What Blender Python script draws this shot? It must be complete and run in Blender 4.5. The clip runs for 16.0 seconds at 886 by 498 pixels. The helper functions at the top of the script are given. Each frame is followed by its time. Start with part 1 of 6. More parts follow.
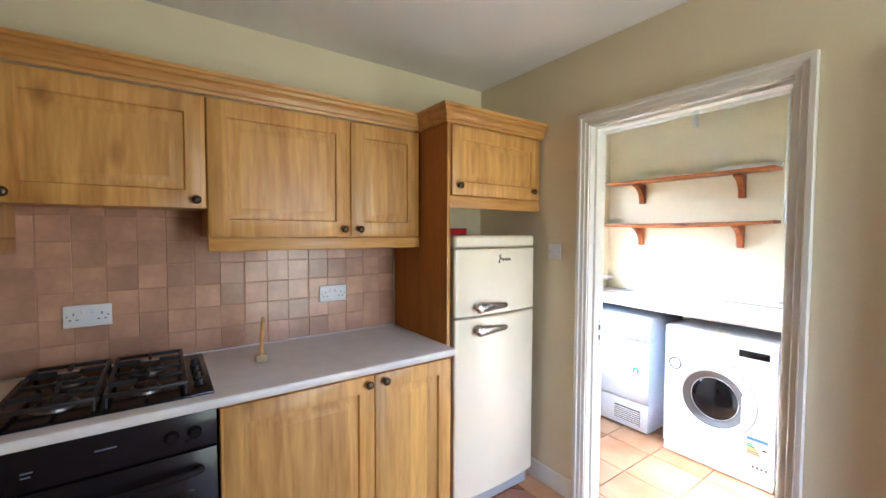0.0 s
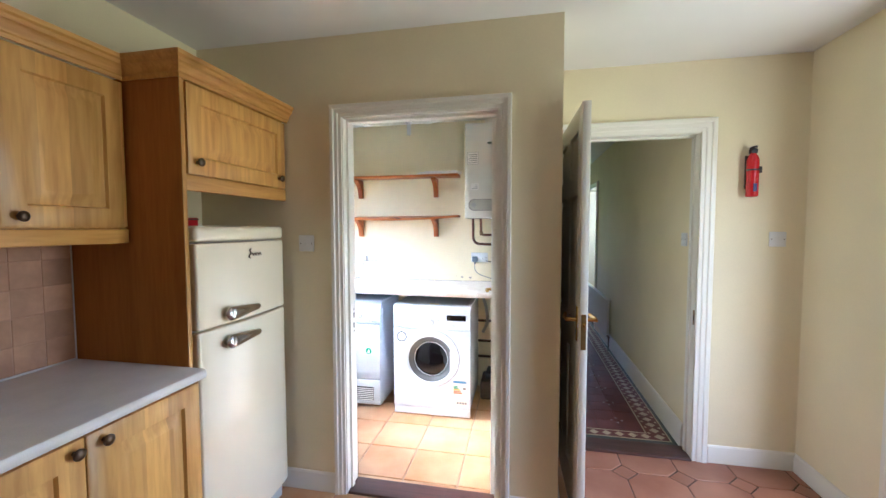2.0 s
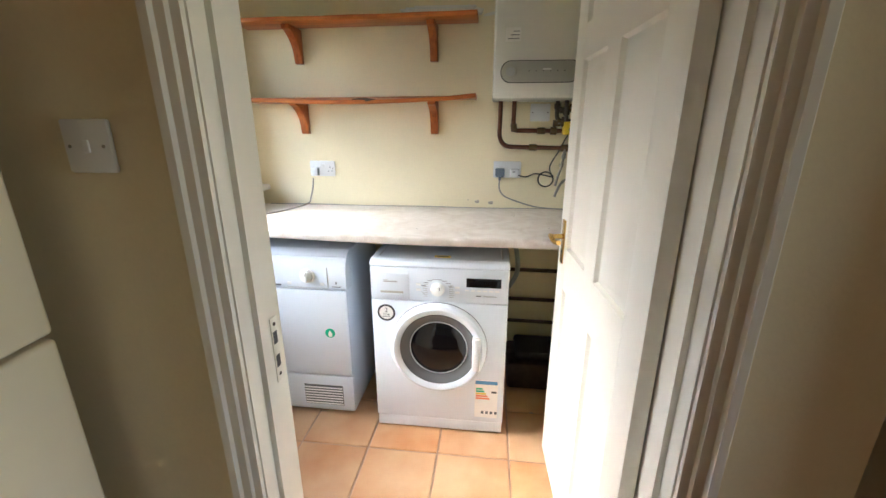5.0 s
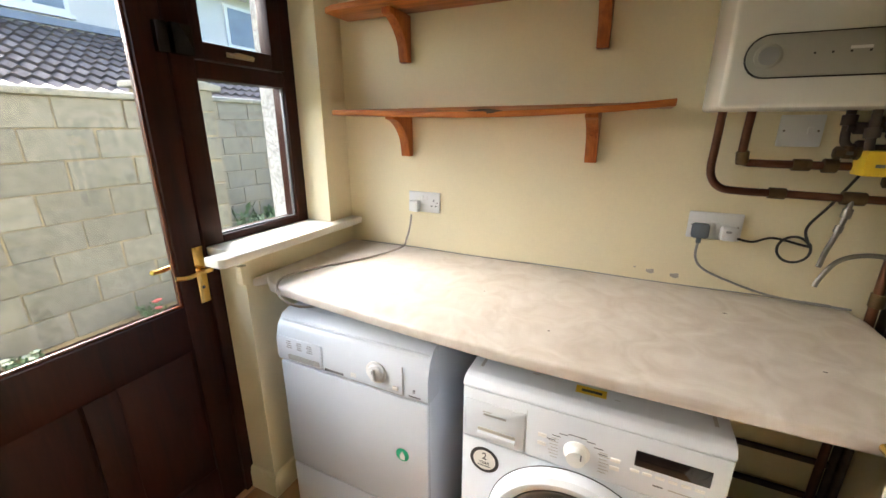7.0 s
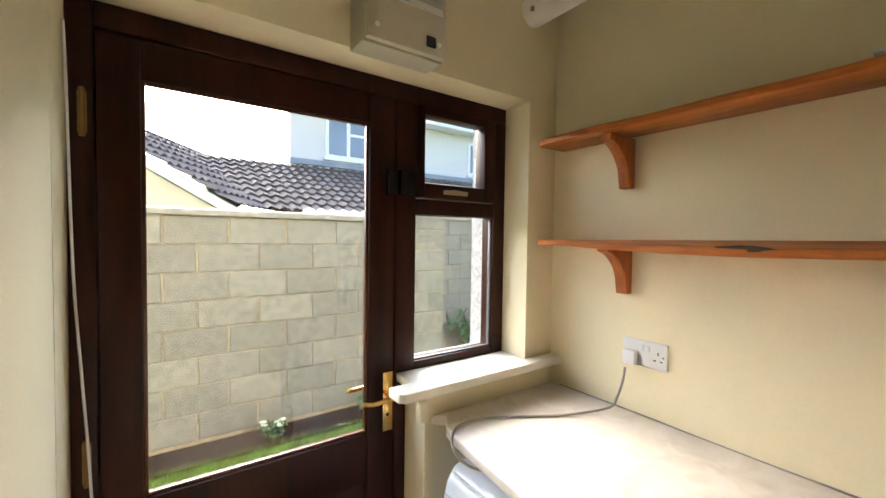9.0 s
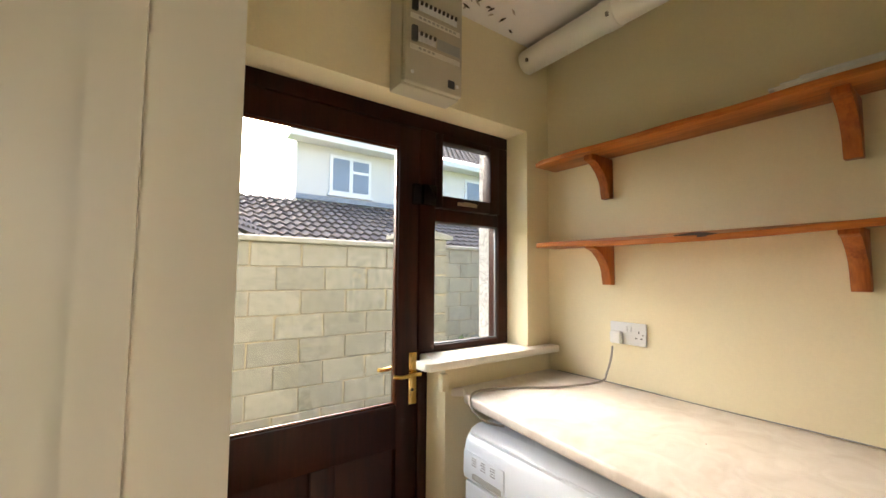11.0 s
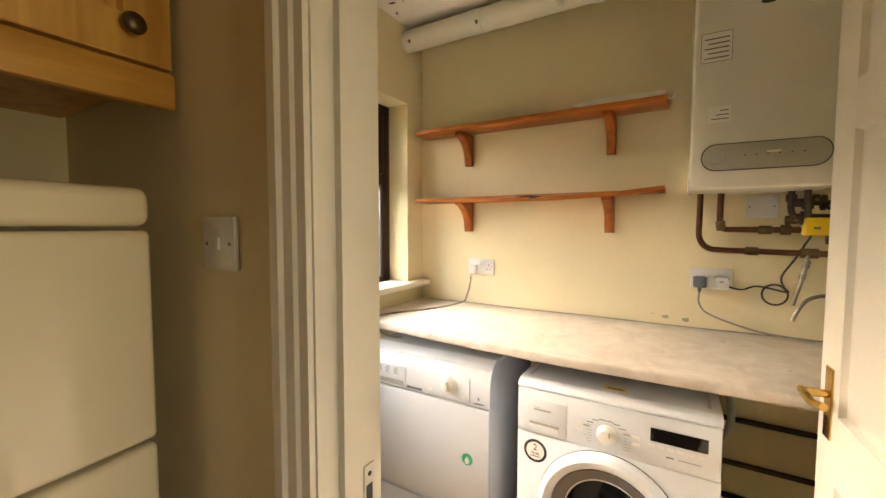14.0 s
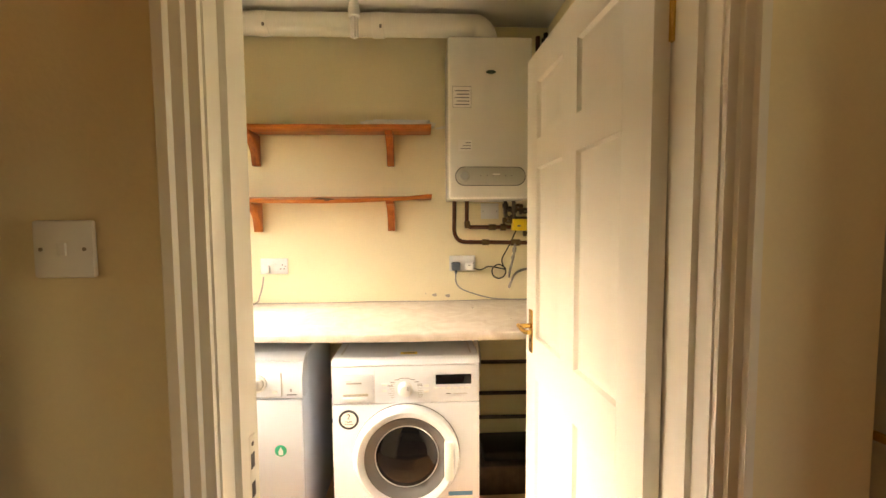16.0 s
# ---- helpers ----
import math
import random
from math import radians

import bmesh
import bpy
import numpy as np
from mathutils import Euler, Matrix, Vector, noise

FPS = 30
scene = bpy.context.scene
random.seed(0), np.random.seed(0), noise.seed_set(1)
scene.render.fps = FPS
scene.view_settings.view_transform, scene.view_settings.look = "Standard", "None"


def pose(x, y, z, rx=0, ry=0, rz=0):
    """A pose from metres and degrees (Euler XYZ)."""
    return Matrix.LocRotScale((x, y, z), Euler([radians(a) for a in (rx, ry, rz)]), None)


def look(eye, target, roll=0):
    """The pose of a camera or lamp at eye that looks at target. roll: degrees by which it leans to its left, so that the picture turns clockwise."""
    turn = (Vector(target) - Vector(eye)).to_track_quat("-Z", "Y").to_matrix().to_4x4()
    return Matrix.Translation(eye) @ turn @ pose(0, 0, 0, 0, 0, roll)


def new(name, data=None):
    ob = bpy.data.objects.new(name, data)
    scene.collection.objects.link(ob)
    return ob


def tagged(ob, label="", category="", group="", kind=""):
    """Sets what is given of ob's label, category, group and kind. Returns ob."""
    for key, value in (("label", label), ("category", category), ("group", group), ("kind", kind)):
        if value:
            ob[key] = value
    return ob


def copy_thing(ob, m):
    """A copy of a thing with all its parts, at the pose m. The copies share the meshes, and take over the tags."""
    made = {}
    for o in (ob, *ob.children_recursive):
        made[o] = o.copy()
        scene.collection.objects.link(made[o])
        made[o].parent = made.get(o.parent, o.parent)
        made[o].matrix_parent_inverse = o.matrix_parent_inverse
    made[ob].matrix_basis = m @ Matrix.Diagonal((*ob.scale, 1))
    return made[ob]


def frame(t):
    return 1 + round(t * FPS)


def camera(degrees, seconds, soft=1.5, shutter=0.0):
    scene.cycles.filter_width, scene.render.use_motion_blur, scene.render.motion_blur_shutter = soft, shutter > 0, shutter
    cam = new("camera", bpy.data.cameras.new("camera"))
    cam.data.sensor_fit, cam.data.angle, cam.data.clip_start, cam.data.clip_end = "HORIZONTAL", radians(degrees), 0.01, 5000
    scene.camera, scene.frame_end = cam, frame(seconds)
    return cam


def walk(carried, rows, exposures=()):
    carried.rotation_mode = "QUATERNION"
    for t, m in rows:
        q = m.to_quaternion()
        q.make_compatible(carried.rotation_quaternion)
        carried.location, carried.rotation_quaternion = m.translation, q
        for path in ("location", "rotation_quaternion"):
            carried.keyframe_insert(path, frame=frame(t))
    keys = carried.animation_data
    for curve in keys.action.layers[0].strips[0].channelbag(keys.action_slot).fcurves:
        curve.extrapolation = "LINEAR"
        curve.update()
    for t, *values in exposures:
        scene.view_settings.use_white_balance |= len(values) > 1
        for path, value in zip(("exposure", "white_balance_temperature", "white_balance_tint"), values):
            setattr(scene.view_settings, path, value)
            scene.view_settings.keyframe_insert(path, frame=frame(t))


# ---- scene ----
cam = camera(96.4, 16.0)
PATH = [
    (0, (0.389, 0.722, 1.448), (1.542, 2.354, 1.365), 0.2),
    (0.5, (0.365, 0.767, 1.427), (1.857, 2.097, 1.365), -0.0),
    (1, (0.295, 0.819, 1.44), (2.04, 1.792, 1.376), -0.0),
    (1.5, (0.26, 0.884, 1.438), (2.152, 1.527, 1.361), -0.1),
    (2, (0.253, 1.038, 1.426), (2.211, 1.431, 1.319), -0.1),
    (2.5, (0.29, 1.169, 1.412), (2.268, 1.412, 1.246), -0.2),
    (3, (0.468, 1.239, 1.381), (2.443, 1.428, 1.126), -0.3),
    (3.2, (0.581, 1.261, 1.38), (2.55, 1.446, 1.083), -0.3),
    (5.3, (1.703, 1.522, 1.372), (3.591, 1.77, 0.76), -0.1),
    (5.5, (1.793, 1.53, 1.379), (3.674, 1.823, 0.766), -0.1),
    (6, (2.02, 1.558, 1.415), (3.864, 2.023, 0.794), -0.1),
    (6.5, (2.167, 1.595, 1.433), (3.96, 2.237, 0.822), -0.0),
    (7, (2.28, 1.673, 1.455), (4.015, 2.48, 0.873), 0.2),
    (7.5, (2.418, 1.746, 1.507), (4.048, 2.77, 0.965), 0.6),
    (8, (2.49, 1.767, 1.533), (3.954, 3.054, 1.086), 0.5),
    (8.5, (2.5, 1.776, 1.543), (3.777, 3.287, 1.253), 0.5),
    (9, (2.473, 1.777, 1.529), (3.622, 3.412, 1.467), 0.8),
    (9.2, (2.456, 1.781, 1.535), (3.577, 3.437, 1.537), 0.8),
    (11.3, (2.216, 1.557, 1.373), (3.402, 3.162, 1.507), 0.9),
    (11.5, (2.195, 1.534, 1.379), (3.431, 3.103, 1.474), 0.7),
    (12, (2.13, 1.487, 1.39), (3.45, 2.989, 1.399), 0.5),
    (12.5, (2.081, 1.476, 1.388), (3.457, 2.926, 1.338), 0.3),
    (13, (2.017, 1.504, 1.378), (3.455, 2.89, 1.285), 0.3),
    (13.5, (1.92, 1.536, 1.37), (3.486, 2.775, 1.259), 0.2),
    (14, (1.802, 1.53, 1.373), (3.519, 2.549, 1.26), 0.1),
    (14.5, (1.664, 1.532, 1.377), (3.5, 2.318, 1.262), -0.0),
    (15, (1.559, 1.556, 1.377), (3.479, 2.102, 1.263), -0.2),
    (15.5, (1.519, 1.575, 1.375), (3.496, 1.856, 1.26), -0.3),
    (16, (1.549, 1.625, 1.377), (3.543, 1.528, 1.256), -0.4),
]
EXPOSURES = [(0.0, 4.65, 4600, 14), (0.5, 4.5, 4600, 14), (1.0, 4.3, 4600, 14), (2.0, 4.27, 4550, 12), (3.2, 4.22, 4550, 10), (5.3, 3.15, 5300, 8), (7.0, 2.95, 5800, 10), (9.2, 2.95, 5900, 10), (11.3, 2.95, 6450, 12), (13.5, 3.2, 7000, 12), (14.5, 3.33, 7200, 13), (16.0, 3.65, 7600, 14)]
walk(cam, [(t, look(eye, target, roll)) for t, eye, target, roll in PATH], EXPOSURES)

# ---- world and lights ----
world = bpy.data.worlds.new("world")
scene.world = world
world.use_nodes = True
wn = world.node_tree
sky = wn.nodes.new("ShaderNodeTexSky")
sky.sky_type = 'NISHITA'
sky.sun_disc = False
sky.sun_elevation, sky.sun_rotation = radians(36), radians(-1)
sky.air_density, sky.dust_density, sky.ozone_density = 1.0, 6.0, 0.6
wn.links.new(sky.outputs[0], wn.nodes["Background"].inputs[0])
wn.nodes["Background"].inputs[1].default_value = 0.15

sun_data = bpy.data.lights.new("sun", 'SUN')
sun_data.energy, sun_data.angle, sun_data.color = 1.06, radians(125), (1.0, 0.97, 0.93)
sun = new("sun", sun_data)
sun.matrix_world = look((0, 0, 0), (0.014, -0.809, -0.588))


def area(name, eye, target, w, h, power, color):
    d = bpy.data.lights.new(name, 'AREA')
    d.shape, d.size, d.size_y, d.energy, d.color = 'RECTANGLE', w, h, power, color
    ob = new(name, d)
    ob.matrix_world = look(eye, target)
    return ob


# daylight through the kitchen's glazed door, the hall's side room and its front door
area("kitchen_daylight", (1.795, -0.63, 1.05), (1.795, 2.0, 0.95), 0.66, 1.80, 1.75, (1.0, 0.77, 0.52))
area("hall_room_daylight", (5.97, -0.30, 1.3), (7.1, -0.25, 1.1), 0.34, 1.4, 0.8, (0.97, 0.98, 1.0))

# ---- materials ----
MATS = {}


def mat(name, col, rough=0.5, metal=0.0, var=0.06, scale=6.0, bump=0.0, bscale=80.0, spec=0.5, coat=0.0, rand=0.0, fine=0.0):
    """A plain surface with colour variation at two scales and a fine relief."""
    m = bpy.data.materials.new(name)
    m.use_nodes = True
    n, l = m.node_tree.nodes, m.node_tree.links
    b = n["Principled BSDF"]
    b.inputs["Roughness"].default_value = rough
    b.inputs["Metallic"].default_value = metal
    b.inputs["Specular IOR Level"].default_value = spec
    b.inputs["Coat Weight"].default_value = coat
    b.inputs["Coat Roughness"].default_value = 0.08
    tc = n.new("ShaderNodeTexCoord")
    no = n.new("ShaderNodeTexNoise")
    no.inputs["Scale"].default_value = scale
    no.inputs["Detail"].default_value = 6
    l.new(tc.outputs["Object"], no.inputs["Vector"])
    mr = n.new("ShaderNodeMapRange")
    mr.inputs[1].default_value, mr.inputs[2].default_value = 0.3, 0.7
    mr.inputs[3].default_value, mr.inputs[4].default_value = 1 - var, 1 + var
    l.new(no.outputs[0], mr.inputs[0])
    val = mr.outputs[0]
    if fine:
        n2 = n.new("ShaderNodeTexNoise")
        n2.inputs["Scale"].default_value = bscale
        n2.inputs["Detail"].default_value = 4
        l.new(tc.outputs["Object"], n2.inputs["Vector"])
        m2 = n.new("ShaderNodeMapRange")
        m2.inputs[1].default_value, m2.inputs[2].default_value = 0.3, 0.7
        m2.inputs[3].default_value, m2.inputs[4].default_value = 1 - fine, 1 + fine
        l.new(n2.outputs[0], m2.inputs[0])
        mu = n.new("ShaderNodeMath")
        mu.operation = 'MULTIPLY'
        l.new(val, mu.inputs[0]), l.new(m2.outputs[0], mu.inputs[1])
        val = mu.outputs[0]
    if rand:
        oi = n.new("ShaderNodeObjectInfo")
        m3 = n.new("ShaderNodeMapRange")
        m3.inputs[3].default_value, m3.inputs[4].default_value = 1 - rand, 1 + rand
        l.new(oi.outputs["Random"], m3.inputs[0])
        mu = n.new("ShaderNodeMath")
        mu.operation = 'MULTIPLY'
        l.new(val, mu.inputs[0]), l.new(m3.outputs[0], mu.inputs[1])
        val = mu.outputs[0]
    sc = n.new("ShaderNodeVectorMath")
    sc.operation = 'SCALE'
    sc.inputs[0].default_value = col
    l.new(val, sc.inputs["Scale"])
    l.new(sc.outputs[0], b.inputs["Base Color"])
    if bump:
        nb = n.new("ShaderNodeTexNoise")
        nb.inputs["Scale"].default_value = bscale
        nb.inputs["Detail"].default_value = 5
        l.new(tc.outputs["Object"], nb.inputs["Vector"])
        bp = n.new("ShaderNodeBump")
        bp.inputs["Strength"].default_value = bump
        bp.inputs["Distance"].default_value = 0.004
        l.new(nb.outputs[0], bp.inputs["Height"])
        l.new(bp.outputs[0], b.inputs["Normal"])
    MATS[name] = m
    return m


def wood(name, dark, light, axis=2, rough=0.42, ring=9.0, knots=True, contrast=1.0, staves=0.0, coat=0.15, spec=0.5):
    """Timber with long grain along one axis, broad figure and a few knots."""
    m = bpy.data.materials.new(name)
    m.use_nodes = True
    n, l = m.node_tree.nodes, m.node_tree.links
    b = n["Principled BSDF"]
    b.inputs["Roughness"].default_value = rough
    b.inputs["Coat Weight"].default_value = coat
    b.inputs["Specular IOR Level"].default_value = spec
    b.inputs["Coat Roughness"].default_value = 0.25
    tc = n.new("ShaderNodeTexCoord")
    oi = n.new("ShaderNodeObjectInfo")
    off = n.new("ShaderNodeVectorMath")
    off.operation = 'SCALE'
    off.inputs[0].default_value = (7.0, 5.0, 9.0)
    l.new(oi.outputs["Random"], off.inputs["Scale"])
    add = n.new("ShaderNodeVectorMath")
    add.operation = 'ADD'
    l.new(tc.outputs["Object"], add.inputs[0]), l.new(off.outputs[0], add.inputs[1])
    mp = n.new("ShaderNodeMapping")
    s = [ring, ring, ring]
    s[axis] = ring * 0.09
    mp.inputs["Scale"].default_value = s
    l.new(add.outputs[0], mp.inputs[0])
    n1 = n.new("ShaderNodeTexNoise")
    n1.inputs["Scale"].default_value = 1.3
    n1.inputs["Detail"].default_value = 3
    n1.inputs["Distortion"].default_value = 1.2
    l.new(mp.outputs[0], n1.inputs["Vector"])
    n2 = n.new("ShaderNodeTexNoise")
    n2.inputs["Scale"].default_value = 9.0
    n2.inputs["Detail"].default_value = 6
    n2.inputs["Distortion"].default_value = 0.4
    l.new(mp.outputs[0], n2.inputs["Vector"])
    mix = n.new("ShaderNodeMath")
    mix.operation = 'MULTIPLY_ADD'
    mix.inputs[1].default_value = 0.45
    l.new(n2.outputs[0], mix.inputs[0])
    m1 = n.new("ShaderNodeMath")
    m1.operation = 'MULTIPLY'
    m1.inputs[1].default_value = 0.62
    l.new(n1.outputs[0], m1.inputs[0])
    l.new(m1.outputs[0], mix.inputs[2])
    ra = n.new("ShaderNodeValToRGB")
    ra.color_ramp.elements[0].position = 0.5 - 0.2 / contrast
    ra.color_ramp.elements[1].position = 0.5 + 0.2 / contrast
    ra.color_ramp.elements[0].color = (*dark, 1)
    ra.color_ramp.elements[1].color = (*light, 1)
    l.new(mix.outputs[0], ra.inputs[0])
    out = ra.outputs[0]
    if knots:
        vm = n.new("ShaderNodeMapping")
        vs = [5.0, 5.0, 5.0]
        vs[axis] = 2.6
        vm.inputs["Scale"].default_value = vs
        l.new(add.outputs[0], vm.inputs[0])
        vo = n.new("ShaderNodeTexVoronoi")
        vo.inputs["Scale"].default_value = 1.0
        l.new(vm.outputs[0], vo.inputs["Vector"])
        mr = n.new("ShaderNodeMapRange")
        mr.inputs[1].default_value, mr.inputs[2].default_value = 0.04, 0.17
        mr.inputs[3].default_value, mr.inputs[4].default_value = 0.6, 0.0
        l.new(vo.outputs["Distance"], mr.inputs[0])
        mc = n.new("ShaderNodeMixRGB")
        mc.inputs[2].default_value = (dark[0] * 0.45, dark[1] * 0.38, dark[2] * 0.35, 1)
        l.new(mr.outputs[0], mc.inputs[0]), l.new(out, mc.inputs[1])
        out = mc.outputs[0]
    if staves:
        sx = n.new("ShaderNodeSeparateXYZ")
        l.new(add.outputs[0], sx.inputs[0])
        fl = n.new("ShaderNodeMath")
        fl.operation = 'DIVIDE'
        fl.inputs[1].default_value = staves
        l.new(sx.outputs[0], fl.inputs[0])
        f2 = n.new("ShaderNodeMath")
        f2.operation = 'FLOOR'
        l.new(fl.outputs[0], f2.inputs[0])
        wnz = n.new("ShaderNodeTexWhiteNoise")
        wnz.noise_dimensions = '1D'
        l.new(f2.outputs[0], wnz.inputs["W"])
        ms = n.new("ShaderNodeMapRange")
        ms.inputs[3].default_value, ms.inputs[4].default_value = 0.84, 1.14
        l.new(wnz.outputs[0], ms.inputs[0])
        sv = n.new("ShaderNodeVectorMath")
        sv.operation = 'SCALE'
        l.new(out, sv.inputs[0]), l.new(ms.outputs[0], sv.inputs["Scale"])
        out = sv.outputs[0]
    l.new(out, b.inputs["Base Color"])
    bp = n.new("ShaderNodeBump")
    bp.inputs["Strength"].default_value = 0.12
    bp.inputs["Distance"].default_value = 0.002
    l.new(n2.outputs[0], bp.inputs["Height"])
    l.new(bp.outputs[0], b.inputs["Normal"])
    MATS[name] = m
    return m


def two_tone(name, a, c, scale, lo, hi, rough=0.5, bump=0.0, detail=8, distortion=0.0, rand=0.0, spec=0.5):
    """Two colours mingled by a noise, as in stone, fired clay, soil or weathered concrete."""
    m = bpy.data.materials.new(name)
    m.use_nodes = True
    n, l = m.node_tree.nodes, m.node_tree.links
    b = n["Principled BSDF"]
    b.inputs["Roughness"].default_value = rough
    b.inputs["Specular IOR Level"].default_value = spec
    tc = n.new("ShaderNodeTexCoord")
    vec = tc.outputs["Object"]
    oi = n.new("ShaderNodeObjectInfo")
    off = n.new("ShaderNodeVectorMath")
    off.operation = 'SCALE'
    off.inputs[0].default_value = (11.0, 7.0, 5.0)
    l.new(oi.outputs["Random"], off.inputs["Scale"])
    add = n.new("ShaderNodeVectorMath")
    add.operation = 'ADD'
    l.new(vec, add.inputs[0]), l.new(off.outputs[0], add.inputs[1])
    no = n.new("ShaderNodeTexNoise")
    no.inputs["Scale"].default_value, no.inputs["Detail"].default_value = scale, detail
    no.inputs["Distortion"].default_value = distortion
    l.new(add.outputs[0], no.inputs["Vector"])
    ra = n.new("ShaderNodeValToRGB")
    ra.color_ramp.elements[0].position, ra.color_ramp.elements[1].position = lo, hi
    ra.color_ramp.elements[0].color, ra.color_ramp.elements[1].color = (*a, 1), (*c, 1)
    l.new(no.outputs[0], ra.inputs[0])
    out = ra.outputs[0]
    if rand:
        m3 = n.new("ShaderNodeMapRange")
        m3.inputs[3].default_value, m3.inputs[4].default_value = 1 - rand, 1 + rand
        l.new(oi.outputs["Random"], m3.inputs[0])
        sc = n.new("ShaderNodeVectorMath")
        sc.operation = 'SCALE'
        l.new(out, sc.inputs[0]), l.new(m3.outputs[0], sc.inputs["Scale"])
        out = sc.outputs[0]
    l.new(out, b.inputs["Base Color"])
    if bump:
        nb = n.new("ShaderNodeTexNoise")
        nb.inputs["Scale"].default_value, nb.inputs["Detail"].default_value = scale * 6, 6
        l.new(add.outputs[0], nb.inputs["Vector"])
        bp = n.new("ShaderNodeBump")
        bp.inputs["Strength"].default_value, bp.inputs["Distance"].default_value = bump, 0.006
        l.new(nb.outputs[0], bp.inputs["Height"])
        l.new(bp.outputs[0], b.inputs["Normal"])
    MATS[name] = m
    return m


def glass(name, tint=(1, 1, 1), rough=0.0):
    """A thin clear pane: straight through, with a mirror gloss by Fresnel."""
    m = bpy.data.materials.new(name)
    m.use_nodes = True
    n, l = m.node_tree.nodes, m.node_tree.links
    n.remove(n["Principled BSDF"])
    tr = n.new("ShaderNodeBsdfTransparent")
    tr.inputs[0].default_value = (0.97 * tint[0], 0.98 * tint[1], 0.97 * tint[2], 1)
    gl = n.new("ShaderNodeBsdfGlossy")
    gl.inputs["Roughness"].default_value = rough
    lw = n.new("ShaderNodeLayerWeight")
    lw.inputs["Blend"].default_value = 0.5
    pw = n.new("ShaderNodeMath")
    pw.operation = 'POWER'
    pw.inputs[1].default_value = 5.0
    l.new(lw.outputs["Facing"], pw.inputs[0])
    fr = n.new("ShaderNodeMath")
    fr.operation = 'MULTIPLY_ADD'
    fr.inputs[1].default_value, fr.inputs[2].default_value = 0.9, 0.035
    l.new(pw.outputs[0], fr.inputs[0])
    mx = n.new("ShaderNodeMixShader")
    l.new(fr.outputs[0], mx.inputs[0]), l.new(tr.outputs[0], mx.inputs[1]), l.new(gl.outputs[0], mx.inputs[2])
    l.new(mx.outputs[0], n["Material Output"].inputs[0])
    MATS[name] = m
    return m


CREAM = mat("cream_wall_paint", (0.81, 0.727, 0.497), 0.7, var=0.035, scale=2.5, bump=0.12, bscale=120, fine=0.015)
CEIL = mat("white_ceiling_paint", (0.80, 0.79, 0.76), 0.8, var=0.03, scale=2.0, bump=0.1, bscale=90)
GLOSS = mat("white_gloss_paint", (0.80, 0.775, 0.69), 0.32, var=0.015, scale=5)
PINE = wood("honey_pine", (0.36, 0.165, 0.026), (0.66, 0.375, 0.086), axis=2, ring=6.5, contrast=1.2, staves=0.085)
PINE_H = wood("honey_pine_across", (0.37, 0.165, 0.025), (0.63, 0.35, 0.075), axis=0)
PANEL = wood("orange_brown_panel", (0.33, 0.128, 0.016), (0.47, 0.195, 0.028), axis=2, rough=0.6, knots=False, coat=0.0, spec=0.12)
SHELF = wood("orange_stained_pine", (0.25, 0.068, 0.010), (0.50, 0.168, 0.030), axis=1, ring=14.0, contrast=1.5, rough=0.4, coat=0.0, spec=0.3)
SHELF_V = wood("orange_stained_bracket", (0.24, 0.06, 0.009), (0.44, 0.135, 0.024), axis=2, ring=14.0, contrast=1.5, rough=0.4, coat=0.0, spec=0.3)
MAHOG = wood("dark_mahogany_stain", (0.010, 0.0021, 0.0010), (0.037, 0.0078, 0.0034), axis=2, rough=0.38, knots=False, coat=0.0, spec=0.2)
KTOP = mat("pale_speckled_laminate", (0.70, 0.67, 0.61), 0.32, var=0.05, scale=14, fine=0.07, bscale=380)
UTOP = two_tone("beige_marbled_laminate", (0.58, 0.52, 0.455), (0.73, 0.69, 0.635), 10.0, 0.28, 0.66, rough=0.34, distortion=1.4)
WTILE = mat("pink_terracotta_wall_tile", (0.45, 0.265, 0.160), 0.28, var=0.16, scale=9, bump=0.25, bscale=40, rand=0.19, fine=0.04)
GROUT = mat("pale_grout", (0.40, 0.27, 0.19), 0.9, var=0.1, scale=20)
TGROUT = mat("pinkish_grout", (0.43, 0.255, 0.165), 0.9, var=0.12, scale=20)
DGROUT = mat("dark_grout", (0.085, 0.055, 0.04), 0.9, var=0.15, scale=20)
UTILE = two_tone("orange_terracotta_floor_tile", (0.45, 0.20, 0.068), (0.58, 0.375, 0.205), 3.0, 0.3, 0.66, rough=0.3, bump=0.12, rand=0.22)
KTILE = two_tone("rust_terracotta_floor_tile", (0.27, 0.11, 0.06), (0.39, 0.19, 0.115), 4.0, 0.3, 0.7, rough=0.38, bump=0.1, rand=0.1)
FRIDGE = mat("cream_enamel", (0.78, 0.70, 0.51), 0.16, var=0.015, scale=5, coat=0.4)
CHROME = mat("chrome", (0.60, 0.60, 0.60), 0.1, metal=1.0, var=0.02)
DGREY = mat("dark_grey_plastic", (0.13, 0.135, 0.14), 0.25, var=0.05)
GREY = mat("grey_plastic", (0.36, 0.37, 0.37), 0.4, var=0.03)
WHITEP = mat("white_appliance_enamel", (0.70, 0.755, 0.83), 0.22, var=0.012, scale=4, coat=0.2)
WPLAST = mat("white_plastic", (0.76, 0.77, 0.77), 0.35, var=0.02)
BLACK = mat("black_enamel", (0.009, 0.008, 0.009), 0.2, var=0.2, scale=12, spec=0.25)
IRON = mat("black_cast_iron", (0.010, 0.010, 0.010), 0.5, var=0.2, scale=30, bump=0.2)
DGLASS = mat("smoked_dark_glass", (0.006, 0.006, 0.007), 0.08, var=0.1, spec=0.35)
RUBBER = mat("black_rubber", (0.015, 0.014, 0.013), 0.6, var=0.1)
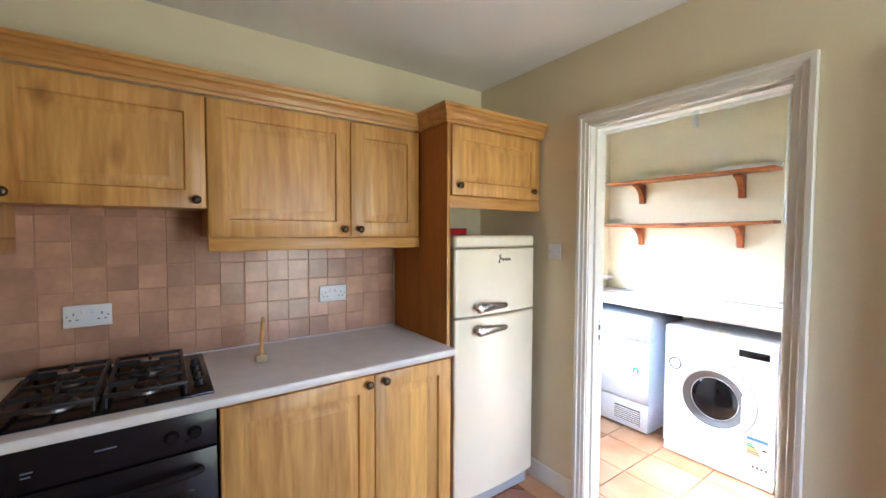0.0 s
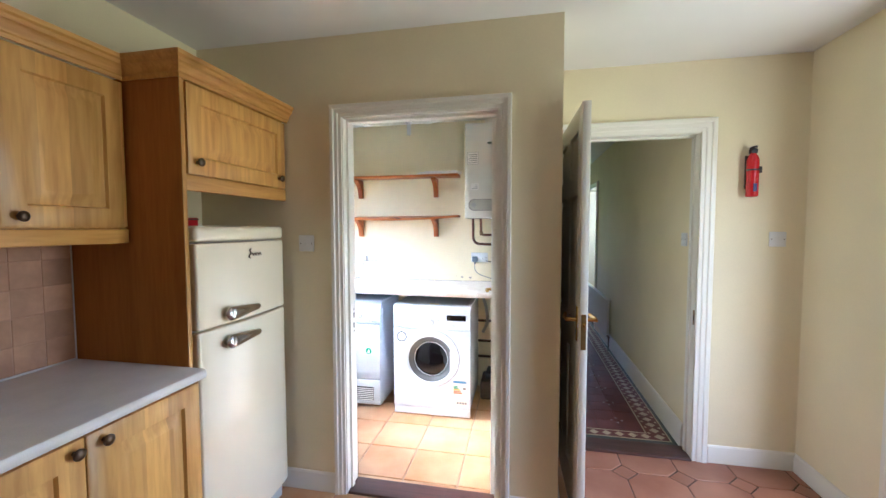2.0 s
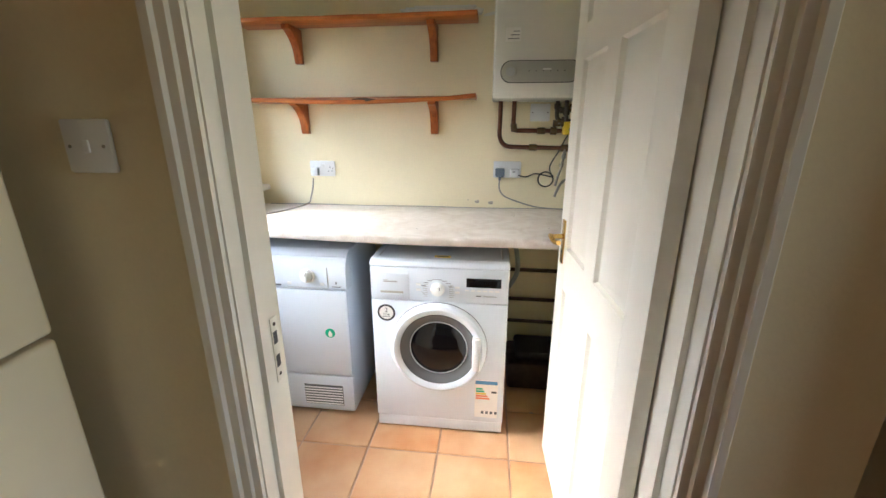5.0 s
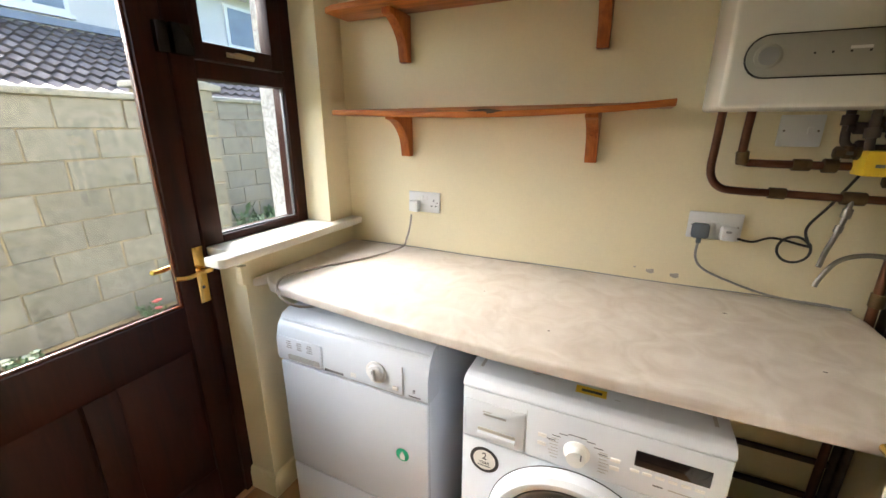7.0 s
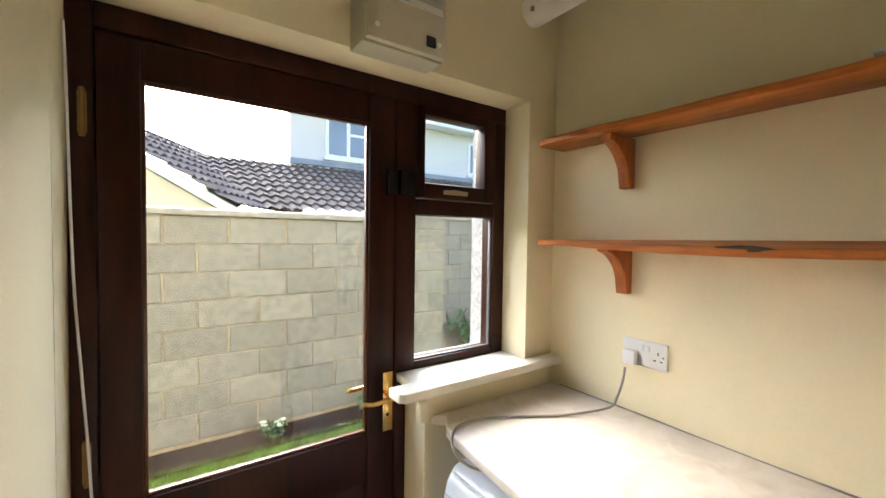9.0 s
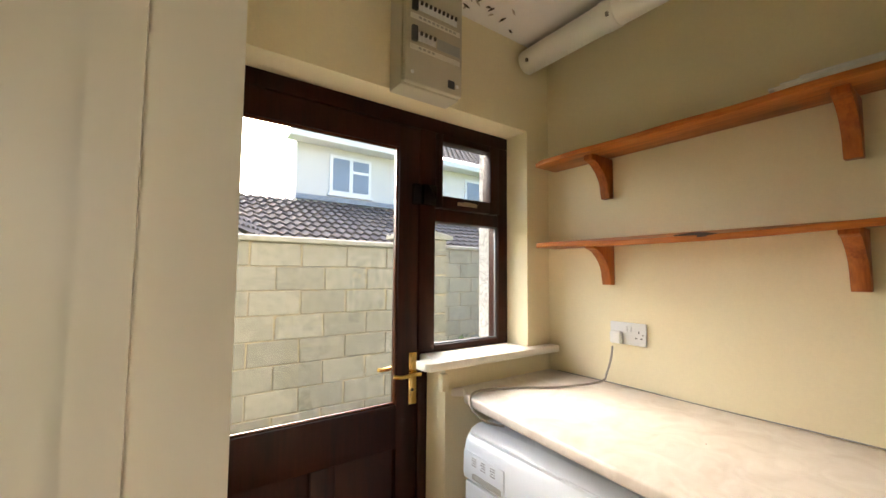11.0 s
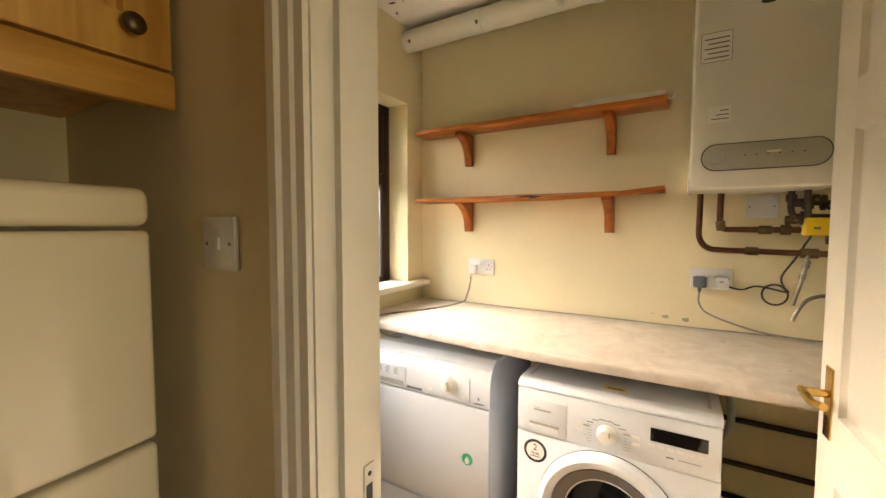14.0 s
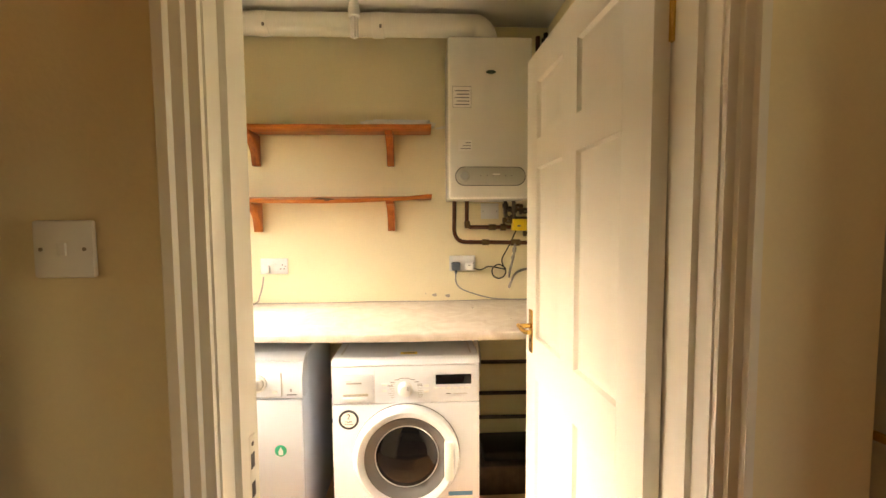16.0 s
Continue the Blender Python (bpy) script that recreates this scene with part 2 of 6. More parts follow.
PEWTER = mat("antique_pewter", (0.10, 0.07, 0.045), 0.35, metal=0.9, var=0.25, scale=60)
OLDBRASS = mat("dull_brass", (0.30, 0.19, 0.07), 0.4, metal=0.9, var=0.15, scale=40)
BRONZE = mat("dirty_bronze_fitting", (0.13, 0.088, 0.042), 0.42, metal=0.8, var=0.25, scale=50)
PALEBRASS = mat("worn_pale_brass", (0.48, 0.40, 0.26), 0.3, metal=0.9, var=0.1, scale=40)
FLAKED = mat("bare_plaster", (0.42, 0.38, 0.32), 0.9, var=0.2, scale=60)
BRASS = mat("polished_brass", (0.72, 0.47, 0.14), 0.2, metal=1.0, var=0.06, scale=30)
COPPER = mat("tarnished_copper", (0.115, 0.047, 0.025), 0.42, metal=0.7, var=0.3, scale=14)
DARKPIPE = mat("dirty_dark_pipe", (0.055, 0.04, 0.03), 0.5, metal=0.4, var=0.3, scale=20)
STEEL = mat("dull_steel", (0.24, 0.225, 0.20), 0.4, metal=0.9, var=0.1, scale=20)
YELLOW = mat("yellow_plastic", (0.72, 0.50, 0.02), 0.4, var=0.05)
RED = mat("red_enamel", (0.50, 0.012, 0.016), 0.25, var=0.05)
GREEN = mat("green_print", (0.02, 0.42, 0.22), 0.4, var=0.04)
BLUE = mat("blue_print", (0.10, 0.28, 0.55), 0.4, var=0.04)
ORANGE = mat("orange_print", (0.75, 0.22, 0.08), 0.4, var=0.04)
INK = mat("dark_print", (0.03, 0.03, 0.035), 0.5, var=0.05)
PALEINK = mat("grey_print", (0.13, 0.14, 0.16), 0.5, var=0.05)
PAPER = mat("white_paper", (0.80, 0.79, 0.76), 0.7, var=0.03, scale=12)
SILVERP = mat("silver_control_panel", (0.43, 0.43, 0.38), 0.35, metal=0.15, var=0.04)
PVC = mat("white_flue_pipe", (0.76, 0.74, 0.66), 0.3, var=0.03, scale=8)
OFFWHITE = mat("boiler_white_enamel", (0.76, 0.755, 0.69), 0.25, var=0.012, coat=0.2)
FUSE = mat("grey_white_fuse_board", (0.50, 0.46, 0.36), 0.4, var=0.04)
REDBEAD = wood("reddish_glazing_bead", (0.05, 0.014, 0.006), (0.13, 0.04, 0.018), axis=2, rough=0.25, knots=False)
DARKGREEN = mat("dark_green_badge", (0.015, 0.05, 0.025), 0.3)
DARKWOOD = wood("dark_threshold", (0.03, 0.010, 0.008), (0.09, 0.035, 0.025), axis=1, knots=False)
HRED = two_tone("dark_red_hall_tile", (0.075, 0.016, 0.014), (0.14, 0.036, 0.030), 6.0, 0.3, 0.7, rough=0.42, bump=0.1, rand=0.2, spec=0.35)
HCREAM = mat("cream_hall_tile", (0.46, 0.37, 0.22), 0.35, var=0.15, scale=12)
HGREEN = mat("grey_green_hall_tile", (0.045, 0.055, 0.045), 0.35, var=0.2, scale=7)
PAVE = two_tone("pale_concrete_paving", (0.40, 0.39, 0.36), (0.54, 0.53, 0.49), 5.0, 0.3, 0.7, rough=0.9, bump=0.3)
BLOCK = two_tone("weathered_concrete_block", (0.155, 0.149, 0.130), (0.262, 0.250, 0.218), 17.0, 0.24, 0.76, rough=0.95, bump=0.25, rand=0.13, detail=14, spec=0.15)
COPING = two_tone("grey_concrete_coping", (0.20, 0.19, 0.165), (0.34, 0.325, 0.28), 18.0, 0.3, 0.72, rough=0.95, bump=0.25, spec=0.15)
MORTAR = mat("sandy_mortar", (0.29, 0.24, 0.16), 0.95, var=0.35, scale=9, bump=0.4, spec=0.15)
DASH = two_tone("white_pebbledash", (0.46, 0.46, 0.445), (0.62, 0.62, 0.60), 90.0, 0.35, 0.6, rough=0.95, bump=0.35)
# DASH with shade put into the colour, so the sunlit reveal stays grey
OWNDASH = two_tone("darkened_pebbledash", (0.26, 0.26, 0.245), (0.46, 0.46, 0.44), 80.0, 0.35, 0.62, rough=0.95, bump=0.35)
RENDERED = mat("cream_render", (0.62, 0.56, 0.42), 0.9, var=0.08, scale=3, bump=0.3)
ROOF = two_tone("brown_concrete_roof_tile", (0.10, 0.086, 0.082), (0.19, 0.168, 0.16), 5.0, 0.3, 0.7, rough=1.0, bump=0.3, spec=0.1)
UPVC = mat("white_upvc", (0.66, 0.67, 0.68), 0.35, var=0.02)
LEAD = mat("lead_flashing", (0.20, 0.23, 0.28), 0.6, var=0.1)
SOIL = two_tone("dark_soil", (0.012, 0.007, 0.005), (0.048, 0.029, 0.021), 40.0, 0.3, 0.7, rough=1.0, bump=1.0, spec=0.1)
LAWN = two_tone("lawn_ground", (0.05, 0.10, 0.015), (0.11, 0.18, 0.03), 12.0, 0.3, 0.7, rough=1.0, bump=0.6)
GRASS = mat("grass_blade", (0.20, 0.32, 0.06), 0.6, var=0.3, scale=9)
LEAF = mat("shrub_leaf", (0.10, 0.16, 0.07), 0.5, var=0.3, scale=30)
PETAL = mat("pale_petal", (0.56, 0.57, 0.42), 0.6, var=0.1)
PINKP = mat("pink_petal", (0.65, 0.16, 0.14), 0.6, var=0.1)
GLASS = glass("clear_pane")
BULB = mat("frosted_bulb_tube", (0.75, 0.75, 0.72), 0.25, var=0.02)
SKYPANE = mat("daylit_far_pane", (0.16, 0.20, 0.26), 0.08, var=0.2, scale=2)


# ---- mesh helpers ----
def box(x0, x1, y0, y1, z0, z1, bev=0.0, seg=2, bm=None):
    """A box with bevelled edges; added to bm where one is given."""
    b = bmesh.new()
    bmesh.ops.create_cube(b, size=1.0)
    for v in b.verts:
        v.co = Vector((x0 if v.co.x < 0 else x1, y0 if v.co.y < 0 else y1, z0 if v.co.z < 0 else z1))
    if bev:
        bmesh.ops.bevel(b, geom=list(b.edges), offset=bev, segments=seg, profile=0.5, affect='EDGES')
    return join(bm, b) if bm is not None else b


def join(a, b):
    me = bpy.data.meshes.new("tmp")
    b.to_mesh(me)
    b.free()
    a.from_mesh(me)
    bpy.data.meshes.remove(me)
    return a


def cyl(p, q, r, r2=None, n=16, bm=None, bev=0.0):
    """A round bar from p to q."""
    p, q = Vector(p), Vector(q)
    b = bmesh.new()
    bmesh.ops.create_cone(b, cap_ends=True, segments=n, radius1=r, radius2=r if r2 is None else r2, depth=(q - p).length)
    if bev:
        es = [e for e in b.edges if abs(e.verts[0].co.z - e.verts[1].co.z) < 1e-6]
        bmesh.ops.bevel(b, geom=es, offset=bev, segments=2, profile=0.5, affect='EDGES')
    m = Matrix.Translation((p + q) / 2) @ (q - p).to_track_quat('Z', 'Y').to_matrix().to_4x4()
    bmesh.ops.transform(b, matrix=m, verts=b.verts)
    return join(bm, b) if bm is not None else b


def lathe(profile, n=24, axis='Z', at=(0, 0, 0)):
    """A turned form from (radius, height) pairs."""
    b = bmesh.new()
    rings = []
    for r, h in profile:
        rings.append([b.verts.new((max(r, 1e-4) * math.cos(2 * math.pi * i / n), max(r, 1e-4) * math.sin(2 * math.pi * i / n), h)) for i in range(n)])
    for u, v in zip(rings, rings[1:]):
        for i in range(n):
            b.faces.new((u[i], u[(i + 1) % n], v[(i + 1) % n], v[i]))
    b.faces.new(rings[0][::-1])
    b.faces.new(rings[-1])
    rot = {'Z': Matrix.Identity(4), '-X': Matrix.Rotation(radians(-90), 4, 'Y'), 'X': Matrix.Rotation(radians(90), 4, 'Y'),
           '-Y': Matrix.Rotation(radians(90), 4, 'X'), 'Y': Matrix.Rotation(radians(-90), 4, 'X')}[axis]
    bmesh.ops.transform(b, matrix=Matrix.Translation(at) @ rot, verts=b.verts)
    bmesh.ops.recalc_face_normals(b, faces=b.faces)
    return b


def tube(points, r, n=10, steps=6):
    """A bent tube along a smooth line through the points."""
    pts = [Vector(p) for p in points]
    line = []
    for i in range(len(pts) - 1):
        p0, p1, p2, p3 = pts[max(i - 1, 0)], pts[i], pts[i + 1], pts[min(i + 2, len(pts) - 1)]
        for k in range(steps):
            t = k / steps
            line.append(0.5 * ((2 * p1) + (p2 - p0) * t + (2 * p0 - 5 * p1 + 4 * p2 - p3) * t * t + (3 * p1 - p0 - 3 * p2 + p3) * t ** 3))
    line.append(pts[-1])
    b = bmesh.new()
    rings = []
    side = None
    for i, p in enumerate(line):
        d = (line[min(i + 1, len(line) - 1)] - line[max(i - 1, 0)]).normalized()
        if side is None:
            side = d.orthogonal().normalized()
        side = (side - d * side.dot(d)).normalized()
        up = d.cross(side)
        rings.append([b.verts.new(p + r * (side * math.cos(2 * math.pi * k / n) + up * math.sin(2 * math.pi * k / n))) for k in range(n)])
    for u, v in zip(rings, rings[1:]):
        for i in range(n):
            b.faces.new((u[i], u[(i + 1) % n], v[(i + 1) % n], v[i]))
    b.faces.new(rings[0][::-1])
    b.faces.new(rings[-1])
    return b


def prism(poly, axis, a, c, bm=None, bev=0.0):
    """A flat outline drawn out along an axis from a to c. The outline lies in the other two axes, in order."""
    b = bmesh.new()
    put = {'x': lambda u, v, w: (w, u, v), 'y': lambda u, v, w: (u, w, v), 'z': lambda u, v, w: (u, v, w)}[axis]
    lo = [b.verts.new(put(u, v, a)) for u, v in poly]
    hi = [b.verts.new(put(u, v, c)) for u, v in poly]
    k = len(poly)
    b.faces.new(lo)
    b.faces.new(hi[::-1])
    for i in range(k):
        b.faces.new((lo[i], lo[(i + 1) % k], hi[(i + 1) % k], hi[i]))
    bmesh.ops.recalc_face_normals(b, faces=b.faces)
    if bev:
        bmesh.ops.bevel(b, geom=list(b.edges), offset=bev, segments=2, profile=0.5, affect='EDGES')
    return join(bm, b) if bm is not None else b


def rings(w, h, steps, depth):
    """A routed panel in the x-z plane, front towards -y: steps are (inset, how far the face lies back)."""
    b = bmesh.new()
    loops = []
    for inset, back in steps:
        loops.append([b.verts.new(c) for c in ((inset, back, inset), (w - inset, back, inset), (w - inset, back, h - inset), (inset, back, h - inset))])
    for u, v in zip(loops, loops[1:]):
        for i in range(4):
            b.faces.new((u[i], u[(i + 1) % 4], v[(i + 1) % 4], v[i]))
    b.faces.new(loops[-1])
    rear = [b.verts.new(c) for c in ((0, depth, 0), (w, depth, 0), (w, depth, h), (0, depth, h))]
    for i in range(4):
        b.faces.new((loops[0][(i + 1) % 4], loops[0][i], rear[i], rear[(i + 1) % 4]))
    b.faces.new(rear[::-1])
    bmesh.ops.recalc_face_normals(b, faces=b.faces)
    return b


def shift(b, x=0, y=0, z=0):
    bmesh.ops.translate(b, verts=b.verts, vec=(x, y, z))
    return b


def obj(name, b, material, smooth=35):
    me = bpy.data.meshes.new(name)
    b.to_mesh(me)
    b.free()
    me.materials.append(material)
    if smooth:
        for p in me.polygons:
            p.use_smooth = True
        me.set_sharp_from_angle(angle=radians(smooth))
    return new(name, me)


def part(name, b, material, parent, label="", smooth=35):
    ob = obj(name, b, material, smooth)
    ob.parent = parent
    if label:
        ob["label"] = label
    return ob


def thing(name, at, label, category, group="", rz=0.0):
    ob = new(name)
    ob.empty_display_size = 0.05
    ob.matrix_world = pose(*at, 0, 0, rz)
    return tagged(ob, label, category, group)


def structure(name, b, material, label, smooth=0):
    return tagged(obj(name, b, material, smooth), label, kind="structure", category=name.split("_")[0])


def words(text, size, material, parent, at, face, name="lettering", stretch=1.0):
    """Raised lettering. face: '-x' or '-y', the side from which it is read."""
    c = bpy.data.curves.new("letters", 'FONT')
    c.body, c.size, c.extrude, c.align_x, c.align_y = text, size, 0.0004, 'CENTER', 'CENTER'
    tmp = new("letters", c)
    me = bpy.data.meshes.new_from_object(tmp.evaluated_get(bpy.context.evaluated_depsgraph_get()))
    bpy.data.objects.remove(tmp)
    turn = pose(0, 0, 0, 90, 0, -90 if face == '-x' else 0)
    me.transform(Matrix.Translation(at) @ turn @ Matrix.Diagonal((stretch, 1, 1, 1)))
    me.materials.clear()
    me.materials.append(material)
    ob = new(name, me)
    ob.parent = parent
    return ob


# ---- the shell ----
def wall_along_x(x0, x1, y0, y1, z1, holes):
    """holes: (x0, x1, z0, z1), in order along x."""
    b = bmesh.new()
    at = x0
    for a, c, lo, hi in holes:
        box(at, a, y0, y1, 0, z1, bm=b)
        if lo > 0:
            box(a, c, y0, y1, 0, lo, bm=b)
        if hi < z1:
            box(a, c, y0, y1, hi, z1, bm=b)
        at = c
    return box(at, x1, y0, y1, 0, z1, bm=b)


def wall_along_y(y0, y1, x0, x1, z1, holes):
    b = bmesh.new()
    at = y0
    for a, c, lo, hi in holes:
        box(x0, x1, at, a, 0, z1, bm=b)
        if lo > 0:
            box(x0, x1, a, c, 0, lo, bm=b)
        if hi < z1:
            box(x0, x1, a, c, hi, z1, bm=b)
        at = c
    return box(x0, x1, at, y1, 0, z1, bm=b)


H = 2.40
HU = 2.45
structure("wall_north", box(-2.62, 2.17, 2.80, 3.20, 0, H), CREAM, "cream painted plaster kitchen wall")
wn_b = wall_along_x(2.17, 3.875, 2.83, 3.14, HU, [(2.297, 3.605, 0.0, 2.045)])
box(3.150, 3.605, 2.83, 3.02, 0, 1.035, bm=wn_b)
structure("outer_window_sill", box(3.155, 3.603, 3.021, 3.155, -0.2, 1.05, 0.004), PAVE, "weathered pale outer wall and sill below the sidelight")
structure("wall_utility_north", wn_b, CREAM, "cream painted outer wall with a deep door reveal")
structure("wall_utility_west", wall_along_y(0.86, 2.83, 2.17, 2.296, HU, [(1.143, 1.957, 0, 2.0)]), CREAM, "cream painted wall between kitchen and utility room")
structure("wall_utility_south", box(2.296, 3.875, 0.86, 0.935, 0, HU), CREAM, "cream painted wall between utility room and hall")
structure("wall_utility_east", box(3.755, 3.875, 0.935, 2.83, 0, HU), CREAM, "cream painted utility wall with stains and shelf marks")
structure("wall_hall", wall_along_y(-0.54, 0.86, 2.87, 2.99, H, [(0.003, 0.807, 0, 1.995)]), CREAM, "cream painted kitchen wall round the hall door")
structure("wall_south", wall_along_x(-2.62, 2.99, -0.66, -0.54, H, [(1.37, 2.22, 0, 2.05)]), CREAM, "cream painted kitchen wall with a glazed door")
structure("wall_west", box(-2.62, -2.50, -0.54, 2.80, 0, H), CREAM, "cream painted kitchen wall")
structure("wall_hall_south", wall_along_x(2.99, 8.08, -0.11, 0.01, H, [(6.15, 6.95, 0, 2.0)]), CREAM, "pale cream hall wall with a radiator")
structure("wall_hall_north", box(3.875, 8.08, 1.15, 1.27, 0, H), CREAM, "pale cream hall wall")
structure("wall_hall_end", wall_along_y(-0.11, 1.27, 8.08, 8.30, H, [(0.20, 1.10, 0, 2.04)]), CREAM, "cream wall round the front door")
structure("wall_side_room", join(box(5.95, 7.15, -0.60, -0.50, 0, H), join(box(5.85, 5.95, -0.60, -0.11, 0, H), box(7.15, 7.25, -0.60, -0.11, 0, H))), CREAM, "plain wall of the side room")
cb = box(-2.62, 2.17, -0.66, 3.20, H, H + 0.1)
box(2.17, 2.99, -0.66, 0.86, H, H + 0.1, bm=cb)
box(2.99, 8.30, -0.60, 0.86, H, H + 0.1, bm=cb)
box(3.875, 8.30, 0.86, 1.27, H, H + 0.1, bm=cb)
box(2.17, 3.875, 0.86, 3.22, HU, HU + 0.1, bm=cb)
structure("ceiling", cb, CEIL, "plain white painted plaster ceiling")
# house above, seen by nobody but the light
structure("upper_wall_north", box(-2.62, 3.875, 2.87, 3.14, HU + 0.1, 5.0), DASH, "pebbledashed upper wall")
# both outer faces take the darkened pebbledash against the strong sun
structure("outer_reveal", box(3.607, 3.875, 3.144, 3.152, -0.2, HU), OWNDASH, "pebbledashed outer wall face in the darkened colour")
structure("window_reveal_dash", box(3.586, 3.601, 3.035, 3.14, 1.054, 2.04), OWNDASH, "pebbledashed outer reveal with shade in its colour")
structure("step_floor", box(2.30, 3.15, 2.93, 3.34, -0.12, -0.012), MORTAR, "concrete door step")

# skirtings, architraves and linings
SK = [(0, 0), (0.016, 0), (0.016, 0.078), (0.012, 0.088), (0.012, 0.095), (0.006, 0.105), (0, 0.105)]


def skirting_x(x, y0, y1, sgn):
    return shift(prism_profile([(sgn * u, v) for u, v in SK], y1 - y0), x, y0, 0)


def prism_profile(prof, length):
    """A profile in x-z drawn out along y."""
    return prism([(u, v) for u, v in prof], 'y', 0, length)


def turn_z(b, deg):
    bmesh.ops.transform(b, matrix=Matrix.Rotation(radians(deg), 4, 'Z'), verts=b.verts)
    return b


sk = skirting_x(2.17, 2.012, 2.80, -1)
join(sk, skirting_x(2.17, 0.845, 1.088, -1))
structure("baseboard_kitchen", sk, GLOSS, "white gloss moulded skirting board", 30)
structure("baseboard_hall_wall", skirting_x(2.87, -0.54, -0.075, -1), GLOSS, "white gloss moulded skirting board", 30)
structure("baseboard_south", shift(turn_z(prism_profile([(u, v) for u, v in SK], 0.561), 90), 2.853, -0.54, 0), GLOSS, "white gloss moulded skirting board", 30)
structure("baseboard_bump", shift(turn_z(prism_profile([(-u, v) for u, v in SK], 0.70), 90), 2.87, 0.86, 0), GLOSS, "white gloss moulded skirting board", 30)
structure("baseboard_hall_south", join(shift(turn_z(prism_profile([(-u, v * 1.5) for u, v in SK], 3.08), -90), 3.0, 0.01, 0),
                                       shift(turn_z(prism_profile([(-u, v * 1.5) for u, v in SK], 1.06), -90), 7.02, 0.01, 0)), GLOSS, "white gloss hall skirting board", 30)
structure("baseboard_sill_wall", join(skirting_x(3.150, 2.815, 2.955, -1), shift(turn_z(prism_profile([(-u, v) for u, v in SK], 0.605), 90), 3.754, 2.83, 0)), CREAM, "cream painted skirting under the window", 30)

ARCH = [(0, 0), (0, 0.012), (0.018, 0.013), (0.023, 0.018), (0.042, 0.019), (0.048, 0.025), (0.066, 0.025), (0.070, 0.021), (0.070, 0)]


def architrave(y0, y1, ztop, x, sgn, wide=0.070):
    """A moulded surround of an opening in a wall along y, with mitred corners; sgn: the side to which it stands proud."""
    b = bmesh.new()
    k = wide / 0.070
    loops = []
    for u, d in ARCH:
        u *= k
        loops.append([b.verts.new((x + sgn * d, yy, zz)) for yy, zz in ((y0 - u, 0), (y0 - u, ztop + u), (y1 + u, ztop + u), (y1 + u, 0))])
    n = len(loops)
    for i in range(n):
        u, v = loops[i], loops[(i + 1) % n]
        for j in range(3):
            b.faces.new((u[j], u[j + 1], v[j + 1], v[j]))
    b.faces.new([lp[0] for lp in loops])
    b.faces.new([lp[3] for lp in loops])
    bmesh.ops.recalc_face_normals(b, faces=b.faces)
    return b


def lining(y0, y1, ztop, x0, x1, stop_x):
    b = box(x0, x1, y0 - 0.012, y0, 0, ztop + 0.012)
    box(x0, x1, y1, y1 + 0.012, 0, ztop + 0.012, bm=b)
    box(x0, x1, y0, y1, ztop, ztop + 0.012, bm=b)
    box(stop_x, stop_x + 0.03, y0, y0 + 0.012, 0, ztop, bm=b)
    box(stop_x, stop_x + 0.03, y1 - 0.012, y1, 0, ztop, bm=b)
    box(stop_x, stop_x + 0.03, y0 + 0.012, y1 - 0.012, ztop - 0.012, ztop, bm=b)
    return b


structure("trim_utility_architrave", architrave(1.151, 1.949, 1.990, 2.168, -1, 0.060), GLOSS, "white gloss moulded door architrave", 25)
structure("trim_utility_lining", lining(1.155, 1.945, 1.985, 2.166, 2.299, 2.205), GLOSS, "white gloss door lining with stops", 0)
structure("trim_hall_architrave", architrave(0.011, 0.799, 1.986, 2.868, -1, 0.078), GLOSS, "white gloss moulded door architrave", 25)
structure("trim_hall_lining", lining(0.015, 0.795, 1.981, 2.866, 2.994, 2.93), GLOSS, "white gloss door lining with stops", 0)
structure("trim_hall_side_architrave", shift(turn_z(architrave(-0.40, 0.40, 2.0, 0, 1, 0.07), 90), 6.55, 0.012, 0), GLOSS, "white gloss architrave of the side room", 0)
structure("threshold_utility", box(2.165, 2.300, 1.155, 1.945, -0.003, 0.014, 0.005), DARKWOOD, "dark worn wooden threshold")
structure("threshold_hall", box(2.845, 3.0, 0.015, 0.795, -0.003, 0.016, 0.006), DARKWOOD, "dark worn wooden threshold")

# strike plate in the lining
sp = thing("strike_plate", (2.268, 1.9445, 0.845), "worn metal strike plate let into the white lining", "strike plate")
part("plate", box(-0.012, 0.012, -0.0025, 0, 0, 0.15, 0.0008), PVC, sp)
for z in (0.016, 0.135):
    part("screw", cyl((0, -0.0024, z), (0, -0.0036, z), 0.004, n=10), DARKPIPE, sp)
for z in (0.035, 0.090):
    part("keep_hole", box(-0.008, 0.006, -0.0032, -0.0026, z, z + 0.028), INK, sp, "dark slot")

hp_ = thing("strike_plate", (2.881, 0.0155, 0.835), "dark metal strike plate in the hall door lining", "strike plate")
part("plate", box(-0.011, 0.011, 0.0, 0.0022, 0.0, 0.09, 0.0008), OLDBRASS, hp_)
part("keep_hole", box(-0.007, 0.005, 0.0023, 0.0030, 0.028, 0.062), INK, hp_, "dark slot")

